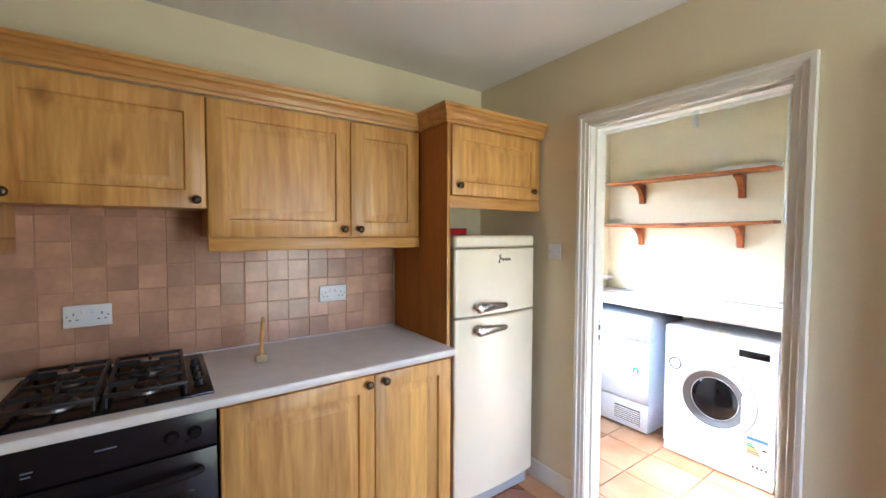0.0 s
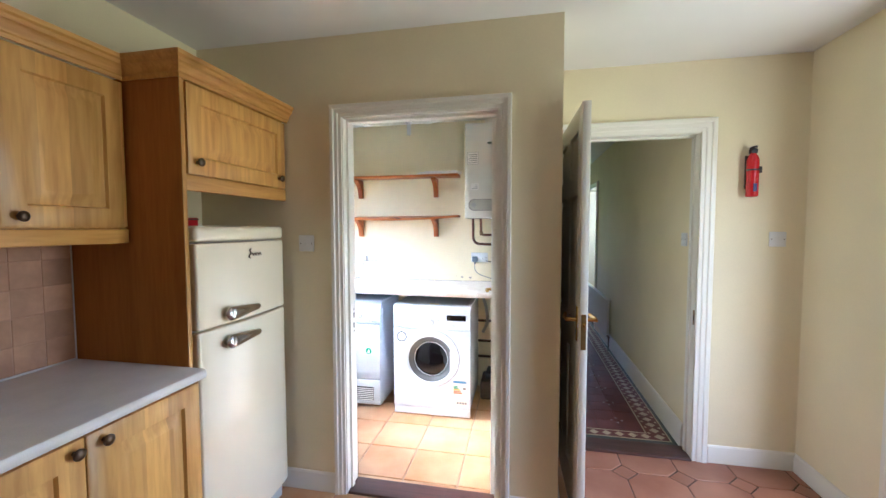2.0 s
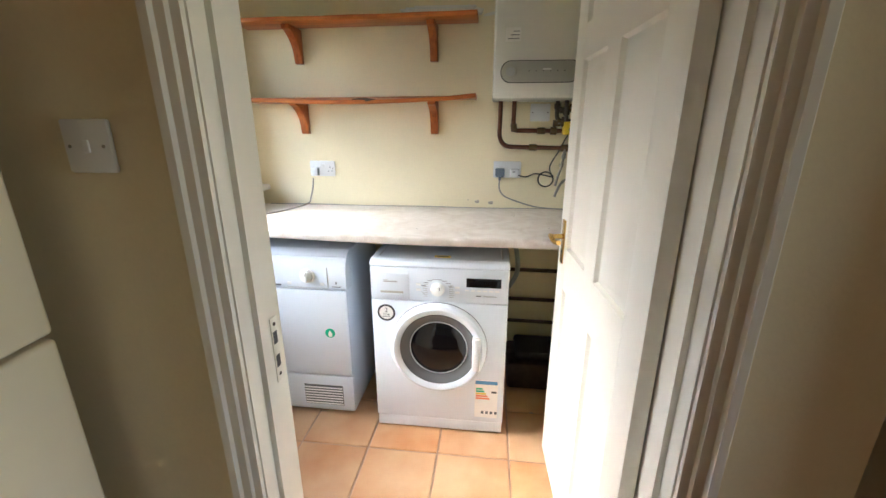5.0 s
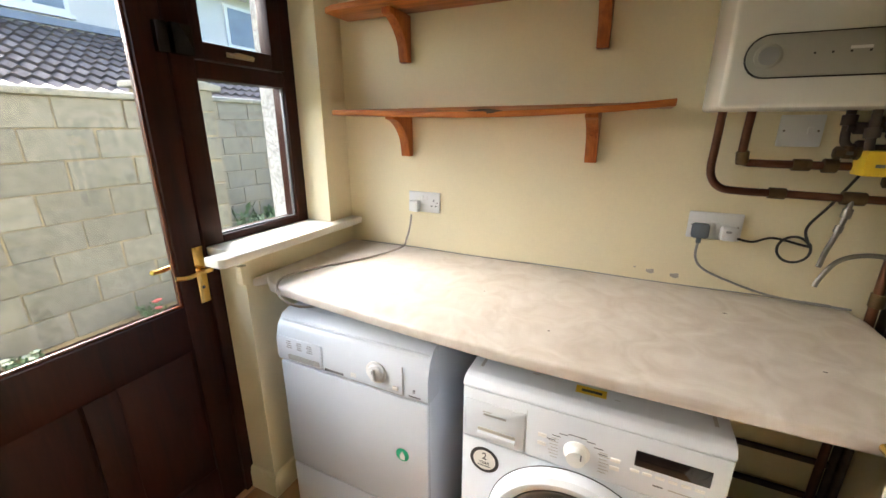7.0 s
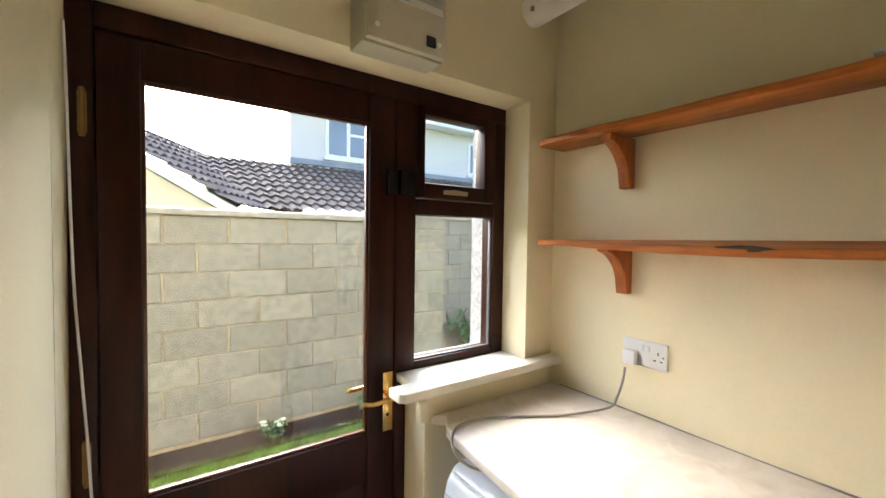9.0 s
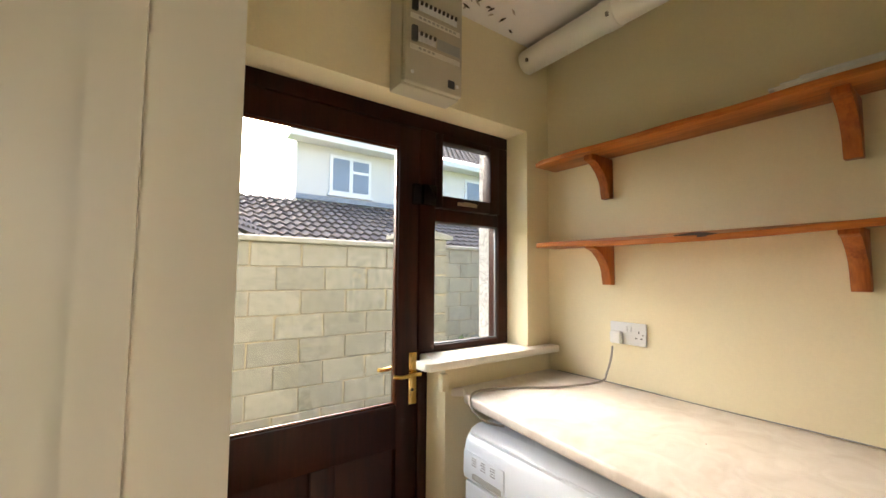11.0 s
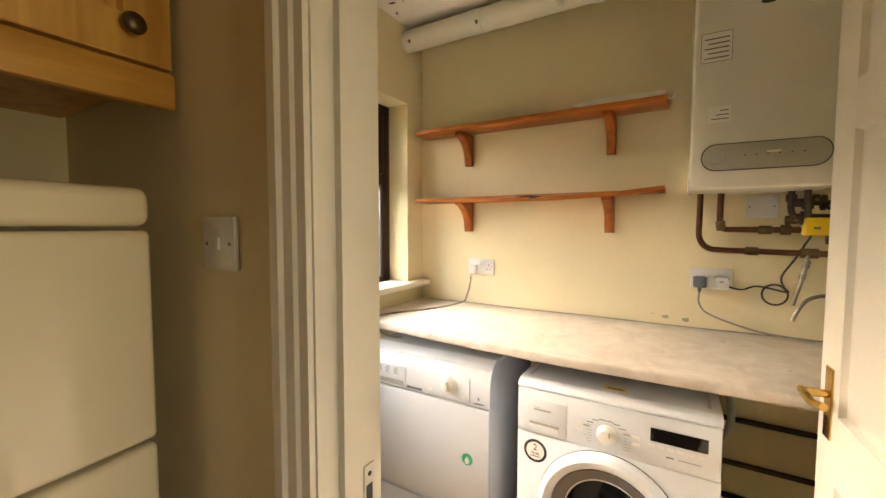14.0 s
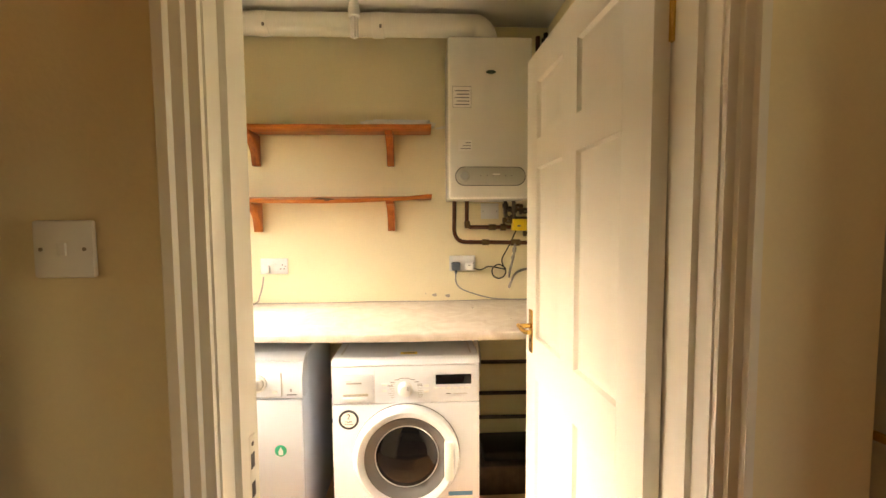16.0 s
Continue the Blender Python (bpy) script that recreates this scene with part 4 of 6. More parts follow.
def cable(name, pts, r, material, label):
    t = thing(name, pts[0], label, "cable")
    o = Vector(pts[0])
    part("flex", tube([Vector(p) - o for p in pts], r, 8, 8), material, t)
    return t


BEIGEC = mat("beige_cable", (0.30, 0.27, 0.23), 0.5, var=0.05)
GREYC = mat("grey_cable", (0.30, 0.29, 0.27), 0.5, var=0.05)
cable("grey_cable", [(3.712, 2.487, 1.107), (3.711, 2.494, 1.057), (3.704, 2.508, 1.002), (3.682, 2.522, 0.967), (3.530, 2.585, 0.9565), (3.385, 2.665, 0.9565), (3.265, 2.715, 0.958), (3.180, 2.706, 0.957), (3.138, 2.660, 0.928), (3.160, 2.615, 0.893), (3.215, 2.580, 0.876)], 0.0040, BEIGEC, "beige flex running over the counter")
cable("dark_cable", [(3.727, 1.448, 1.117), (3.725, 1.448, 1.062), (3.730, 1.418, 1.022), (3.733, 1.338, 0.990), (3.730, 1.248, 0.967), (3.720, 1.158, 0.961), (3.715, 1.048, 0.960)], 0.0036, GREYC, "grey flex hanging from the socket")
ring_pts = [(3.715, 1.350, 1.136), (3.730, 1.308, 1.128), (3.737, 1.258, 1.144)]
for i in range(14):
    a = 0.9 * math.pi - i * 0.52
    ring_pts.append((3.739 - 0.0012 * i, 1.208 + 0.038 * math.cos(a), 1.116 + 0.038 * math.sin(a)))
ring_pts += [(3.730, 1.190, 1.186), (3.723, 1.155, 1.256), (3.720, 1.120, 1.331), (3.715, 1.105, 1.371)]
cable("black_cable", ring_pts, 0.0036, RUBBER, "black flex with a coiled loop")

cable("thin_white_cable", [(2.300, 2.936, 1.975), (2.303, 2.938, 1.85), (2.307, 2.938, 1.58), (2.312, 2.937, 1.39), (2.322, 2.938, 1.20), (2.335, 2.937, 0.93), (2.338, 2.938, 0.60), (2.336, 2.938, 0.02)], 0.0028, WPLAST, "thin white wire beside the back door")

# ---- utility room: shelves ----


def shelf(name, z, sag, label):
    t = thing(name, (3.755, 2.175, z), label, "shelf")
    n = 24
    y0, y1, d = -0.594, 0.612, 0.165
    poly = [(-0.002, y0), (-d, y0)] + [(-d + 0.004 * math.sin(i * 0.9), y0 + (y1 - y0) * i / n) for i in range(1, n)] + [(-d + 0.025, y1), (-0.002, y1)]
    b = prism(poly, 'z', -0.020, 0.0)
    for v in b.verts:
        u = (v.co.y - y0) / (y1 - y0)
        v.co.z += -sag * math.sin(math.pi * min(max((u - 0.1) / 0.8, 0), 1)) + sag * 0.9 * (u < 0.12) * (0.12 - u) / 0.12
    bmesh.ops.bevel(b, geom=[e for e in b.edges if e.calc_face_angle(0) > 1.0], offset=0.002, segments=2, profile=0.5, affect='EDGES')
    part("board", b, SHELF, t)
    return t


shelf("lower_shelf", 1.524, 0.014, "orange-stained warped pine shelf on two brackets")
shelf("upper_shelf", 1.887, 0.002, "orange-stained pine shelf with papers on it")
brk = None
for z in (1.511, 1.863):
    for y in (2.515, 1.800):
        if brk is None:
            brk = thing("shelf_bracket", (3.755, y, z), "orange-stained curved pine bracket", "bracket", "shelf brackets")
            cur = [(-0.001, -0.002), (-0.145, -0.002), (-0.145, -0.022)] + [(-0.125 + 0.088 * math.sin(a * 0.1745) ** 1.6, -0.026 - 0.108 * (1 - math.cos(a * 0.1745))) for a in range(1, 10)] + [(-0.030, -0.165), (-0.001, -0.165)]
            part("bracket", prism(cur, 'y', -0.019, 0.019, bev=0.002), SHELF_V, brk)
        else:
            copy_thing(brk, pose(3.755, y, z))
pp = thing("paper_stack", (3.640, 1.755, 1.886), "thin stack of papers in a plastic sleeve", "papers", rz=3)
for i, (a, c, dz) in enumerate(((-0.16, 0.17, 0.0), (-0.15, 0.185, 0.010), (-0.155, 0.16, 0.020), (-0.165, 0.12, 0.030))):
    part("sheet", box(-0.045 + 0.004 * i, 0.09, a, c, dz * 0.75, dz * 0.75 + 0.006, 0.001), PAPER if i != 2 else WPLAST, pp)
part("sleeve", prism([(-0.19, 0.0), (-0.10, 0.026), (-0.13, 0.040), (-0.20, 0.020)], 'x', 0.0, 0.03), PVC, pp, "crumpled clear sleeve end")

# ---- utility counter ----
ct = thing("utility_counter", (3.755, 1.03, 0.917), "beige marbled laminate counter with an uneven front edge", "worktop")
edge = []
n = 30
for i in range(n + 1):
    y = 1.03 + (2.80 - 1.03) * i / n
    x = 3.094 - 0.008 * math.sin((y - 1.06) * 2.2) + 0.070 * max(0.0, (y - 1.85) / 0.95) ** 1.3
    edge.append((x - 3.755, y - 1.03))
edge[-1] = (edge[-1][0] + 0.045, edge[-1][1])
edge[-2] = (edge[-2][0] + 0.008, edge[-2][1])
poly = edge + [(-0.58, 1.796), (-0.002, 1.797), (-0.002, 0.02), (-0.10, 0.0)]
cbm = prism(poly, 'z', 0.0, 0.034)
bmesh.ops.bevel(cbm, geom=[e for e in cbm.edges if abs(e.verts[0].co.z - e.verts[1].co.z) < 1e-5], offset=0.008, segments=3, profile=0.5, affect='EDGES')
part("slab", cbm, UTOP, ct)
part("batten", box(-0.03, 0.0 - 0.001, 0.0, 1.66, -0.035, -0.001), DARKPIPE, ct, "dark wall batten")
part("rear_sealant", tube([(-0.004, 0.05 + 0.17 * i, 0.035 + 0.0015 * math.sin(i * 1.7)) for i in range(11)], 0.0024, 6, 3), GREYC, ct, "ragged grey sealant line")
for sx_, sy_, sl_ in ((-0.34, 1.02, 0.004), (-0.20, 0.34, 0.012), (-0.52, 0.78, 0.006), (-0.45, 0.20, 0.008)):
    part("speck", box(sx_, sx_ + 0.003, sy_, sy_ + sl_, 0.0341, 0.0345), DARKPIPE, ct, "small dark speck")
bl = thing("counter_batten", (3.125, 2.80, 0.907), "cream painted upright under the window board", "batten")
part("upright", box(-0.012, 0.016, -0.005, 0.022, 0.044, 0.108, 0.002), CREAM, bl)

# ---- washing machine ----
wm = thing("washing_machine", (3.103, 1.701, 0.0), "white front-loading washing machine under the counter", "washing machine")
W = 0.295
part("body", box(0.018, 0.56, -W + 0.002, W - 0.002, 0.055, 0.8186, 0.016, 3), WHITEP, wm)
part("worktop_lid", prism([(-0.002, 0.819), (0.560, 0.819), (0.560, 0.846), (0.03, 0.846), (0.010, 0.840), (-0.002, 0.826)], 'y', -W - 0.001, W + 0.001, bev=0.004), WHITEP, wm)
part("front_panel", box(0.0, 0.030, -W, W, 0.068, 0.6638, 0.005), WHITEP, wm)
part("control_panel", box(-0.003, 0.030, -W, W, 0.6645, 0.8185, 0.008), WHITEP, wm)
part("plinth", box(0.004, 0.045, -W + 0.003, W - 0.003, 0.010, 0.066, 0.004), WHITEP, wm)
for y in (-W + 0.03, W - 0.03):
    part("foot", cyl((0.05, y, 0), (0.05, y, 0.06), 0.018, n=12), RUBBER, wm, "black rubber foot")
CZ = 0.449
pd = part("porthole_door", lathe([(0.166, 0.000), (0.213, 0.000), (0.213, 0.016), (0.207, 0.030), (0.194, 0.038), (0.178, 0.036), (0.169, 0.028), (0.166, 0.010)], 64, '-X', (0.0, 0.0, CZ)), WHITEP, wm, "round white porthole ring")
part("inner_ring", lathe([(0.112, 0.000), (0.1675, 0.001), (0.1675, 0.029), (0.160, 0.027), (0.146, 0.016), (0.126, 0.007), (0.112, 0.004)], 48, '-X', (-0.002, 0.0, CZ)), DGREY, pd, "dark grey inner ring")
part("porthole_glass", lathe([(0.130, 0.004), (0.120, 0.014), (0.090, 0.026), (0.05, 0.032), (0.002, 0.034)], 48, '-X', (0.0, 0.0, CZ)), DGLASS, pd, "dark porthole glass")
part("drum_rim", lathe([(0.090, 0.022), (0.093, 0.024), (0.090, 0.027), (0.087, 0.026)], 40, '-X', (0.003, 0.0, CZ)), DARKPIPE, pd, "dull drum rim")
part("door_grip", box(-0.050, -0.020, -0.185, -0.150, CZ - 0.085, CZ + 0.075, 0.008), WPLAST, pd, "white pull grip")
part("door_shadow_gap", lathe([(0.213, 0.0), (0.215, 0.0), (0.215, 0.002), (0.213, 0.002)], 64, '-X', (0.0, 0.0, CZ)), INK, wm, "thin grey gap round the door")
part("display", box(-0.006, -0.002, -0.262, -0.118, 0.740, 0.780, 0.0015), DGLASS, wm, "black display window")
part("programme_knob", lathe([(0.030, 0), (0.030, 0.005), (0.024, 0.010), (0.021, 0.026), (0.003, 0.028)], 28, '-X', (-0.004, 0.003, 0.724)), WPLAST, wm, "round white programme knob")
part("drawer_front", box(-0.0042, -0.002, 0.128, 0.286, 0.672, 0.786, 0.002), WHITEP, wm, "detergent drawer front")
# raised grey strip paints the soft shadow above the white grip
part("drawer_recess", box(-0.0060, -0.0043, 0.150, 0.250, 0.700, 0.709, 0.002), SILVERP, wm, "grey strip painted as the drawer grip's shade")
part("drawer_grip", prism([(-0.0043, 0.684), (-0.0100, 0.686), (-0.0100, 0.695), (-0.0043, 0.701)], 'y', 0.150, 0.250), WHITEP, wm, "white drawer grip lip")
part("logo", box(-0.0050, -0.0043, 0.176, 0.236, 0.749, 0.755), GREY, wm, "grey maker's mark")
part("logo", box(-0.0050, -0.0043, 0.214, 0.238, 0.759, 0.761), GREY, wm)
for i in range(6):
    part("button", box(-0.0065, -0.0035, -0.255 + i * 0.025, -0.237 + i * 0.025, 0.722, 0.729, 0.001), WPLAST, wm, "small white button")
for y, z in ((0.085, 0.744), (0.085, 0.720), (-0.080, 0.736), (-0.080, 0.714)):
    part("button", box(-0.0065, -0.0035, y - 0.010, y + 0.010, z - 0.005, z + 0.005, 0.001), WPLAST, wm, "small white button")
for i in range(8):
    a = radians(20 + i * 20)
    part("marking", box(-0.0046, -0.0041, 0.005 + 0.062 * math.cos(a) - 0.010, 0.005 + 0.062 * math.cos(a) + 0.010, 0.724 + 0.045 * math.sin(a) - 0.0012, 0.724 + 0.045 * math.sin(a) + 0.0012), PALEINK, wm)
part("marking", box(-0.0046, -0.0041, -0.245, -0.190, 0.700, 0.7025), GREY, wm)
part("marking", box(-0.0046, -0.0041, -0.180, -0.160, 0.700, 0.7035), PALEINK, wm)
for k in range(7):
    part("marking", box(-0.0046, -0.0041, 0.046, 0.062 + 0.004 * (k % 3), 0.690 + k * 0.009, 0.6915 + k * 0.009), GREY, wm)
    part("marking", box(-0.0046, -0.0041, -0.064 - 0.004 * (k % 2), -0.046, 0.690 + k * 0.009, 0.6915 + k * 0.009), GREY, wm)
part("panel_line", box(-0.0036, -0.0031, 0.1245, 0.1255, 0.672, 0.800), GREY, wm, "thin drawer joint")
part("knob_pointer", box(-0.0330, -0.0320, -0.010, -0.007, 0.728, 0.744), PALEINK, wm, "grey pointer line")
st = part("round_sticker", lathe([(0.040, 0), (0.040, 0.0005)], 40, '-X', (-0.0002, 0.230, 0.603)), INK, wm, "black and white round guarantee sticker")
part("sticker_disc", lathe([(0.031, 0), (0.031, 0.0004)], 40, '-X', (-0.0009, 0.230, 0.603)), PAPER, st, "white centre")
words("2", 0.030, INK, st, (-0.0018, 0.230, 0.615), '-x')
words("YEAR", 0.012, INK, st, (-0.0018, 0.230, 0.594), '-x')
part("marking", box(-0.0017, -0.0013, 0.212, 0.248, 0.583, 0.5855), PALEINK, st)
el = part("energy_label", box(-0.0007, -0.0001, -0.268, -0.165, 0.095, 0.292), PAPER, wm, "white energy label")
part("label_band", box(-0.0012, -0.0008, -0.266, -0.167, 0.272, 0.290), BLUE, el, "blue band")
for i, (m_, wd) in enumerate(((GREEN, 0.030), (GREEN, 0.038), (YELLOW, 0.046), (ORANGE, 0.054), (ORANGE, 0.062))):
    part("label_bar", box(-0.0012, -0.0008, -0.170 - wd, -0.170, 0.243 - i * 0.0125, 0.252 - i * 0.0125), m_, el)
part("label_arrow", box(-0.0012, -0.0008, -0.262, -0.240, 0.228, 0.238), INK, el)
for i in range(4):
    part("label_mark", box(-0.0012, -0.0008, -0.195 - i * 0.020 - 0.012, -0.195 - i * 0.020, 0.115, 0.130), PALEINK, el)
part("warning_sticker", box(0.055, 0.085, -0.045, 0.025, 0.8462, 0.8468), YELLOW, wm, "yellow sticker on the lid")
part("marking", box(0.064, 0.074, -0.035, 0.012, 0.8469, 0.8472), INK, wm)
for sx_, sy_, sl_ in ((0.085, 0.115, 0.020), (0.060, -0.075, 0.012), (0.12, -0.19, 0.014)):
    part("scuff", box(sx_, sx_ + 0.0025, sy_, sy_ + sl_, 0.8461, 0.8464), GREY, wm, "grey scuff")
part("side_groove", box(0.060, 0.50, 0.262, 0.270, 0.8455, 0.8470, 0.0005), GREY, wm, "grey lid groove")
part("side_groove", box(0.060, 0.50, -0.270, -0.262, 0.8455, 0.8470, 0.0005), GREY, wm, "grey lid groove")

# ---- tumble dryer ----
dr = thing("tumble_dryer", (3.150, 2.418, 0.0), "white condenser tumble dryer under the counter", "dryer")
D = 0.294
part("body", box(0.020, 0.50, -D + 0.003, D - 0.003, 0.02, 0.828, 0.008), WHITEP, dr)
part("lid", prism([(0.068, 0.829), (0.50, 0.829), (0.50, 0.850), (0.070, 0.850), (0.068, 0.846)], 'y', -D + 0.001, D - 0.001, bev=0.002), WHITEP, dr)
prof = [(0.020, 0.675), (0.0, 0.680), (-0.004, 0.700), (-0.002, 0.760), (0.010, 0.805), (0.035, 0.838), (0.070, 0.850), (0.070, 0.675)]
part("control_panel", prism(prof, 'y', -D - 0.001, D + 0.001), WHITEP, dr)
part("door", box(0.0, 0.022, -D + 0.002, D - 0.002, 0.228, 0.672, 0.008), WHITEP, dr)
kk = part("lower_panel", box(0.002, 0.022, -D + 0.002, D - 0.002, 0.025, 0.222, 0.008), WHITEP, dr)
for i in range(7):
    z = 0.062 + i * 0.015
    part("vent_slat", prism([(-0.002, z), (-0.002, z + 0.006), (0.001, z + 0.006), (0.001, z)], 'y', -0.235, -0.045), WPLAST, kk)
part("vent_backing", box(0.0012, 0.0018, -0.238, -0.042, 0.058, 0.170), DGREY, kk, "dark vent backing")
part("knob", lathe([(0.036, 0), (0.036, 0.004), (0.033, 0.006), (0.031, 0.004), (0.027, 0.005), (0.025, 0.014), (0.022, 0.016), (0.003, 0.016)], 28, '-X', (-0.003, -0.118, 0.742)), WPLAST, dr, "round white timer knob")
part("knob_grip", box(-0.028, -0.016, -0.124, -0.112, 0.722, 0.762, 0.004), WPLAST, dr, "raised knob grip")
part("knob_pointer", box(-0.0292, -0.0282, -0.1190, -0.1170, 0.748, 0.760), PALEINK, dr, "grey pointer line")
part("drawer_front", box(-0.0065, -0.002, 0.095, 0.285, 0.690, 0.775, 0.003), WHITEP, dr, "water tank drawer front")
# shadow of the tank drawer's grip, painted as a grey strip
part("drawer_recess", box(-0.0085, -0.0066, 0.105, 0.240, 0.695, 0.713, 0.003), GREY, dr, "grey strip painted as the tank grip's shade")
for j in range(3):
    for i in range(4):
        y = 0.235 - j * 0.045
        part("marking", box(-0.0072, -0.0066, y - 0.012, y + 0.012 - 0.004 * (i % 2), 0.737 + i * 0.008, 0.7395 + i * 0.008), PALEINK, dr)
part("logo", box(-0.0048, -0.0040, 0.010, 0.085, 0.690, 0.698), PALEINK, dr, "grey maker's mark")
part("logo_dot", box(-0.0048, -0.0040, 0.076, 0.086, 0.689, 0.699), INK, dr)
for y in (-0.030, -0.185):
    part("button", box(-0.007, -0.002, y - 0.010, y + 0.010, 0.698, 0.712, 0.002), WPLAST, dr, "square white button")
part("button_frame", box(-0.0052, -0.0046, -0.214, -0.210, 0.688, 0.785, 0.001), GREY, dr)
part("button_frame", box(-0.0052, -0.0046, -0.210, -0.020, 0.685, 0.687, 0.0005), GREY, dr)
words("8", 0.018, PALEINK, dr, (-0.0052, -0.250, 0.712), '-x')
part("marking", box(-0.0052, -0.0046, -0.272, -0.232, 0.692, 0.696), PALEINK, dr)
gs = part("green_sticker", lathe([(0.024, 0), (0.024, 0.0006)], 28, '-X', (-0.0002, -0.200, 0.458)), GREEN, dr, "green round sticker")
part("sticker_mark", prism([(-0.208, 0.440), (-0.192, 0.440), (-0.190, 0.455), (-0.200, 0.474), (-0.210, 0.455)], 'x', -0.0016, -0.0010), PAPER, gs)

# ---- boiler and pipes ----
bo = thing("gas_boiler", (3.470, 1.299, 1.503), "white wall-hung gas boiler with a silver control strip", "boiler")
part("case", box(0.0, 0.284, -0.203, 0.203, 0.0, 0.765, 0.012, 3), OFFWHITE, bo)
cap = [((0.125 if c >= 0 else -0.125) + 0.043 * c, 0.108 + 0.043 * s) for c, s in ((math.cos(k * math.pi / 12), math.sin(k * math.pi / 12)) for k in [i - 6 for i in range(13)] + [i + 6 for i in range(13)])]
part("control_rim", prism([(u * 1.02, 0.108 + (v - 0.108) * 1.07) for u, v in cap], 'x', -0.003, 0.001), INK, bo, "dark rim of the control strip")
cpn = part("control_strip", prism(cap, 'x', -0.006, 0.001, bev=0.001), SILVERP, bo, "silver oval control strip")
part("gauge", lathe([(0.026, 0), (0.026, 0.003), (0.023, 0.005), (0.002, 0.005)], 24, '-X', (-0.0058, 0.128, 0.108)), SILVERP, cpn, "round pressure gauge")
part("gauge_dial", lathe([(0.019, 0), (0.019, 0.0006)], 20, '-X', (-0.0112, 0.128, 0.108)), GREY, cpn, "grey dial")
for i in range(6):
    part("indicator", box(-0.0068, -0.0062, 0.045 - i * 0.030, 0.049 - i * 0.030, 0.108, 0.112), INK, cpn)
part("indicator_label", box(-0.0068, -0.0062, -0.045, -0.010, 0.114, 0.120), PAPER, cpn)
la = part("instruction_label", box(-0.0012, -0.0004, 0.095, 0.180, 0.435, 0.530), PAPER, bo, "paper service label")
for i in range(5):
    part("print_line", box(-0.0017, -0.0013, 0.102, 0.172 - 0.01 * (i % 2), 0.445 + i * 0.016, 0.449 + i * 0.016), PALEINK, la)
lb = part("small_label", box(-0.0012, -0.0004, 0.090, 0.155, 0.228, 0.282), PAPER, bo, "small faded label")
for i in range(3):
    part("print_line", box(-0.0017, -0.0013, 0.096, 0.145 - 0.012 * i, 0.238 + i * 0.014, 0.241 + i * 0.014), PALEINK, lb)
part("badge", prism([(-0.002 + 0.024 * math.cos(k * math.pi / 10), 0.600 + 0.009 * math.sin(k * math.pi / 10)) for k in range(20)], 'x', -0.0016, -0.0004), DARKGREEN, bo, "small dark green oval badge")
for a, c, d, e in ((0.093, 0.182, 0.433, 0.4345), (0.093, 0.182, 0.5305, 0.532), (0.093, 0.0945, 0.4345, 0.5305), (0.1805, 0.182, 0.4345, 0.5305)):
    part("label_border", box(-0.0016, -0.0010, a, c, d, e), PALEINK, la)


def pipe(name, pts, r, material, label, fittings=(), sharp=False):
    o = Vector(pts[0])
    t = thing(name, pts[0], label, "pipe")
    part("pipe", tube([Vector(p) - o for p in pts], r, 12, 5), material, t)
    for a, c, fr_ in fittings:
        part("fitting", cyl(Vector(a) - o, Vector(c) - o, fr_, n=12, bev=0.002), BRONZE if material is COPPER else material, t)
    return t


pipe("copper_pipe", [(3.672, 1.459, 1.503), (3.682, 1.459, 1.411), (3.687, 1.457, 1.331), (3.692, 1.427, 1.291), (3.697, 1.372, 1.283), (3.702, 1.272, 1.281), (3.702, 1.172, 1.279), (3.702, 1.022, 1.277)], 0.011, COPPER, "tarnished copper heating pipe", [((3.702, 1.307, 1.282), (3.702, 1.267, 1.281), 0.016), ((3.702, 1.147, 1.279), (3.702, 1.097, 1.278), 0.018)])
pipe("copper_pipe", [(3.672, 1.392, 1.503), (3.682, 1.392, 1.441), (3.687, 1.390, 1.383), (3.692, 1.377, 1.366), (3.692, 1.342, 1.364), (3.692, 1.242, 1.363), (3.692, 1.122, 1.363), (3.692, 1.022, 1.363)], 0.011, COPPER, "tarnished copper water pipe", [((3.685, 1.391, 1.396), (3.690, 1.386, 1.361), 0.016), ((3.692, 1.272, 1.363), (3.692, 1.232, 1.363), 0.016), ((3.692, 1.207, 1.363), (3.692, 1.177, 1.363), 0.019)])
pipe("grey_pipe", [(3.672, 1.186, 1.461), (3.672, 1.150, 1.461), (3.672, 1.092, 1.457), (3.672, 1.002, 1.457)], 0.009, DARKPIPE, "dirty dark pipe below the boiler", [((3.672, 1.172, 1.460), (3.672, 1.142, 1.459), 0.015)])
pipe("grey_pipe", [(3.682, 1.182, 1.503), (3.682, 1.182, 1.441), (3.682, 1.172, 1.416), (3.682, 1.142, 1.411), (3.682, 1.002, 1.409)], 0.010, DARKPIPE, "dirty dark pipe below the boiler", [((3.682, 1.157, 1.414), (3.682, 1.127, 1.411), 0.017), ((3.682, 1.182, 1.492), (3.682, 1.182, 1.466), 0.016)])
for vy, vz, vm in ((1.118, 1.470, BRONZE), (1.172, 1.398, BRONZE), (1.080, 1.448, DARKPIPE), (1.060, 1.330, BRONZE)):
    vt = thing("pipe_valve", (3.668, vy, vz), "dirty compression valve below the boiler", "valve", "valves below the boiler")
    part("body", join(cyl((0, -0.024, 0), (0, 0.024, 0), 0.011, n=12), cyl((0, 0, -0.014), (0, 0, 0.018), 0.010, n=10)), vm, vt)
    for dy in (-0.020, 0.020):
        part("nut", cyl((0, dy - 0.007, 0), (0, dy + 0.007, 0), 0.0165, n=6, bev=0.001), vm, vt)
    part("screw_slot", box(-0.017, -0.010, -0.006, 0.006, -0.004, 0.004, 0.001), STEEL, vt)
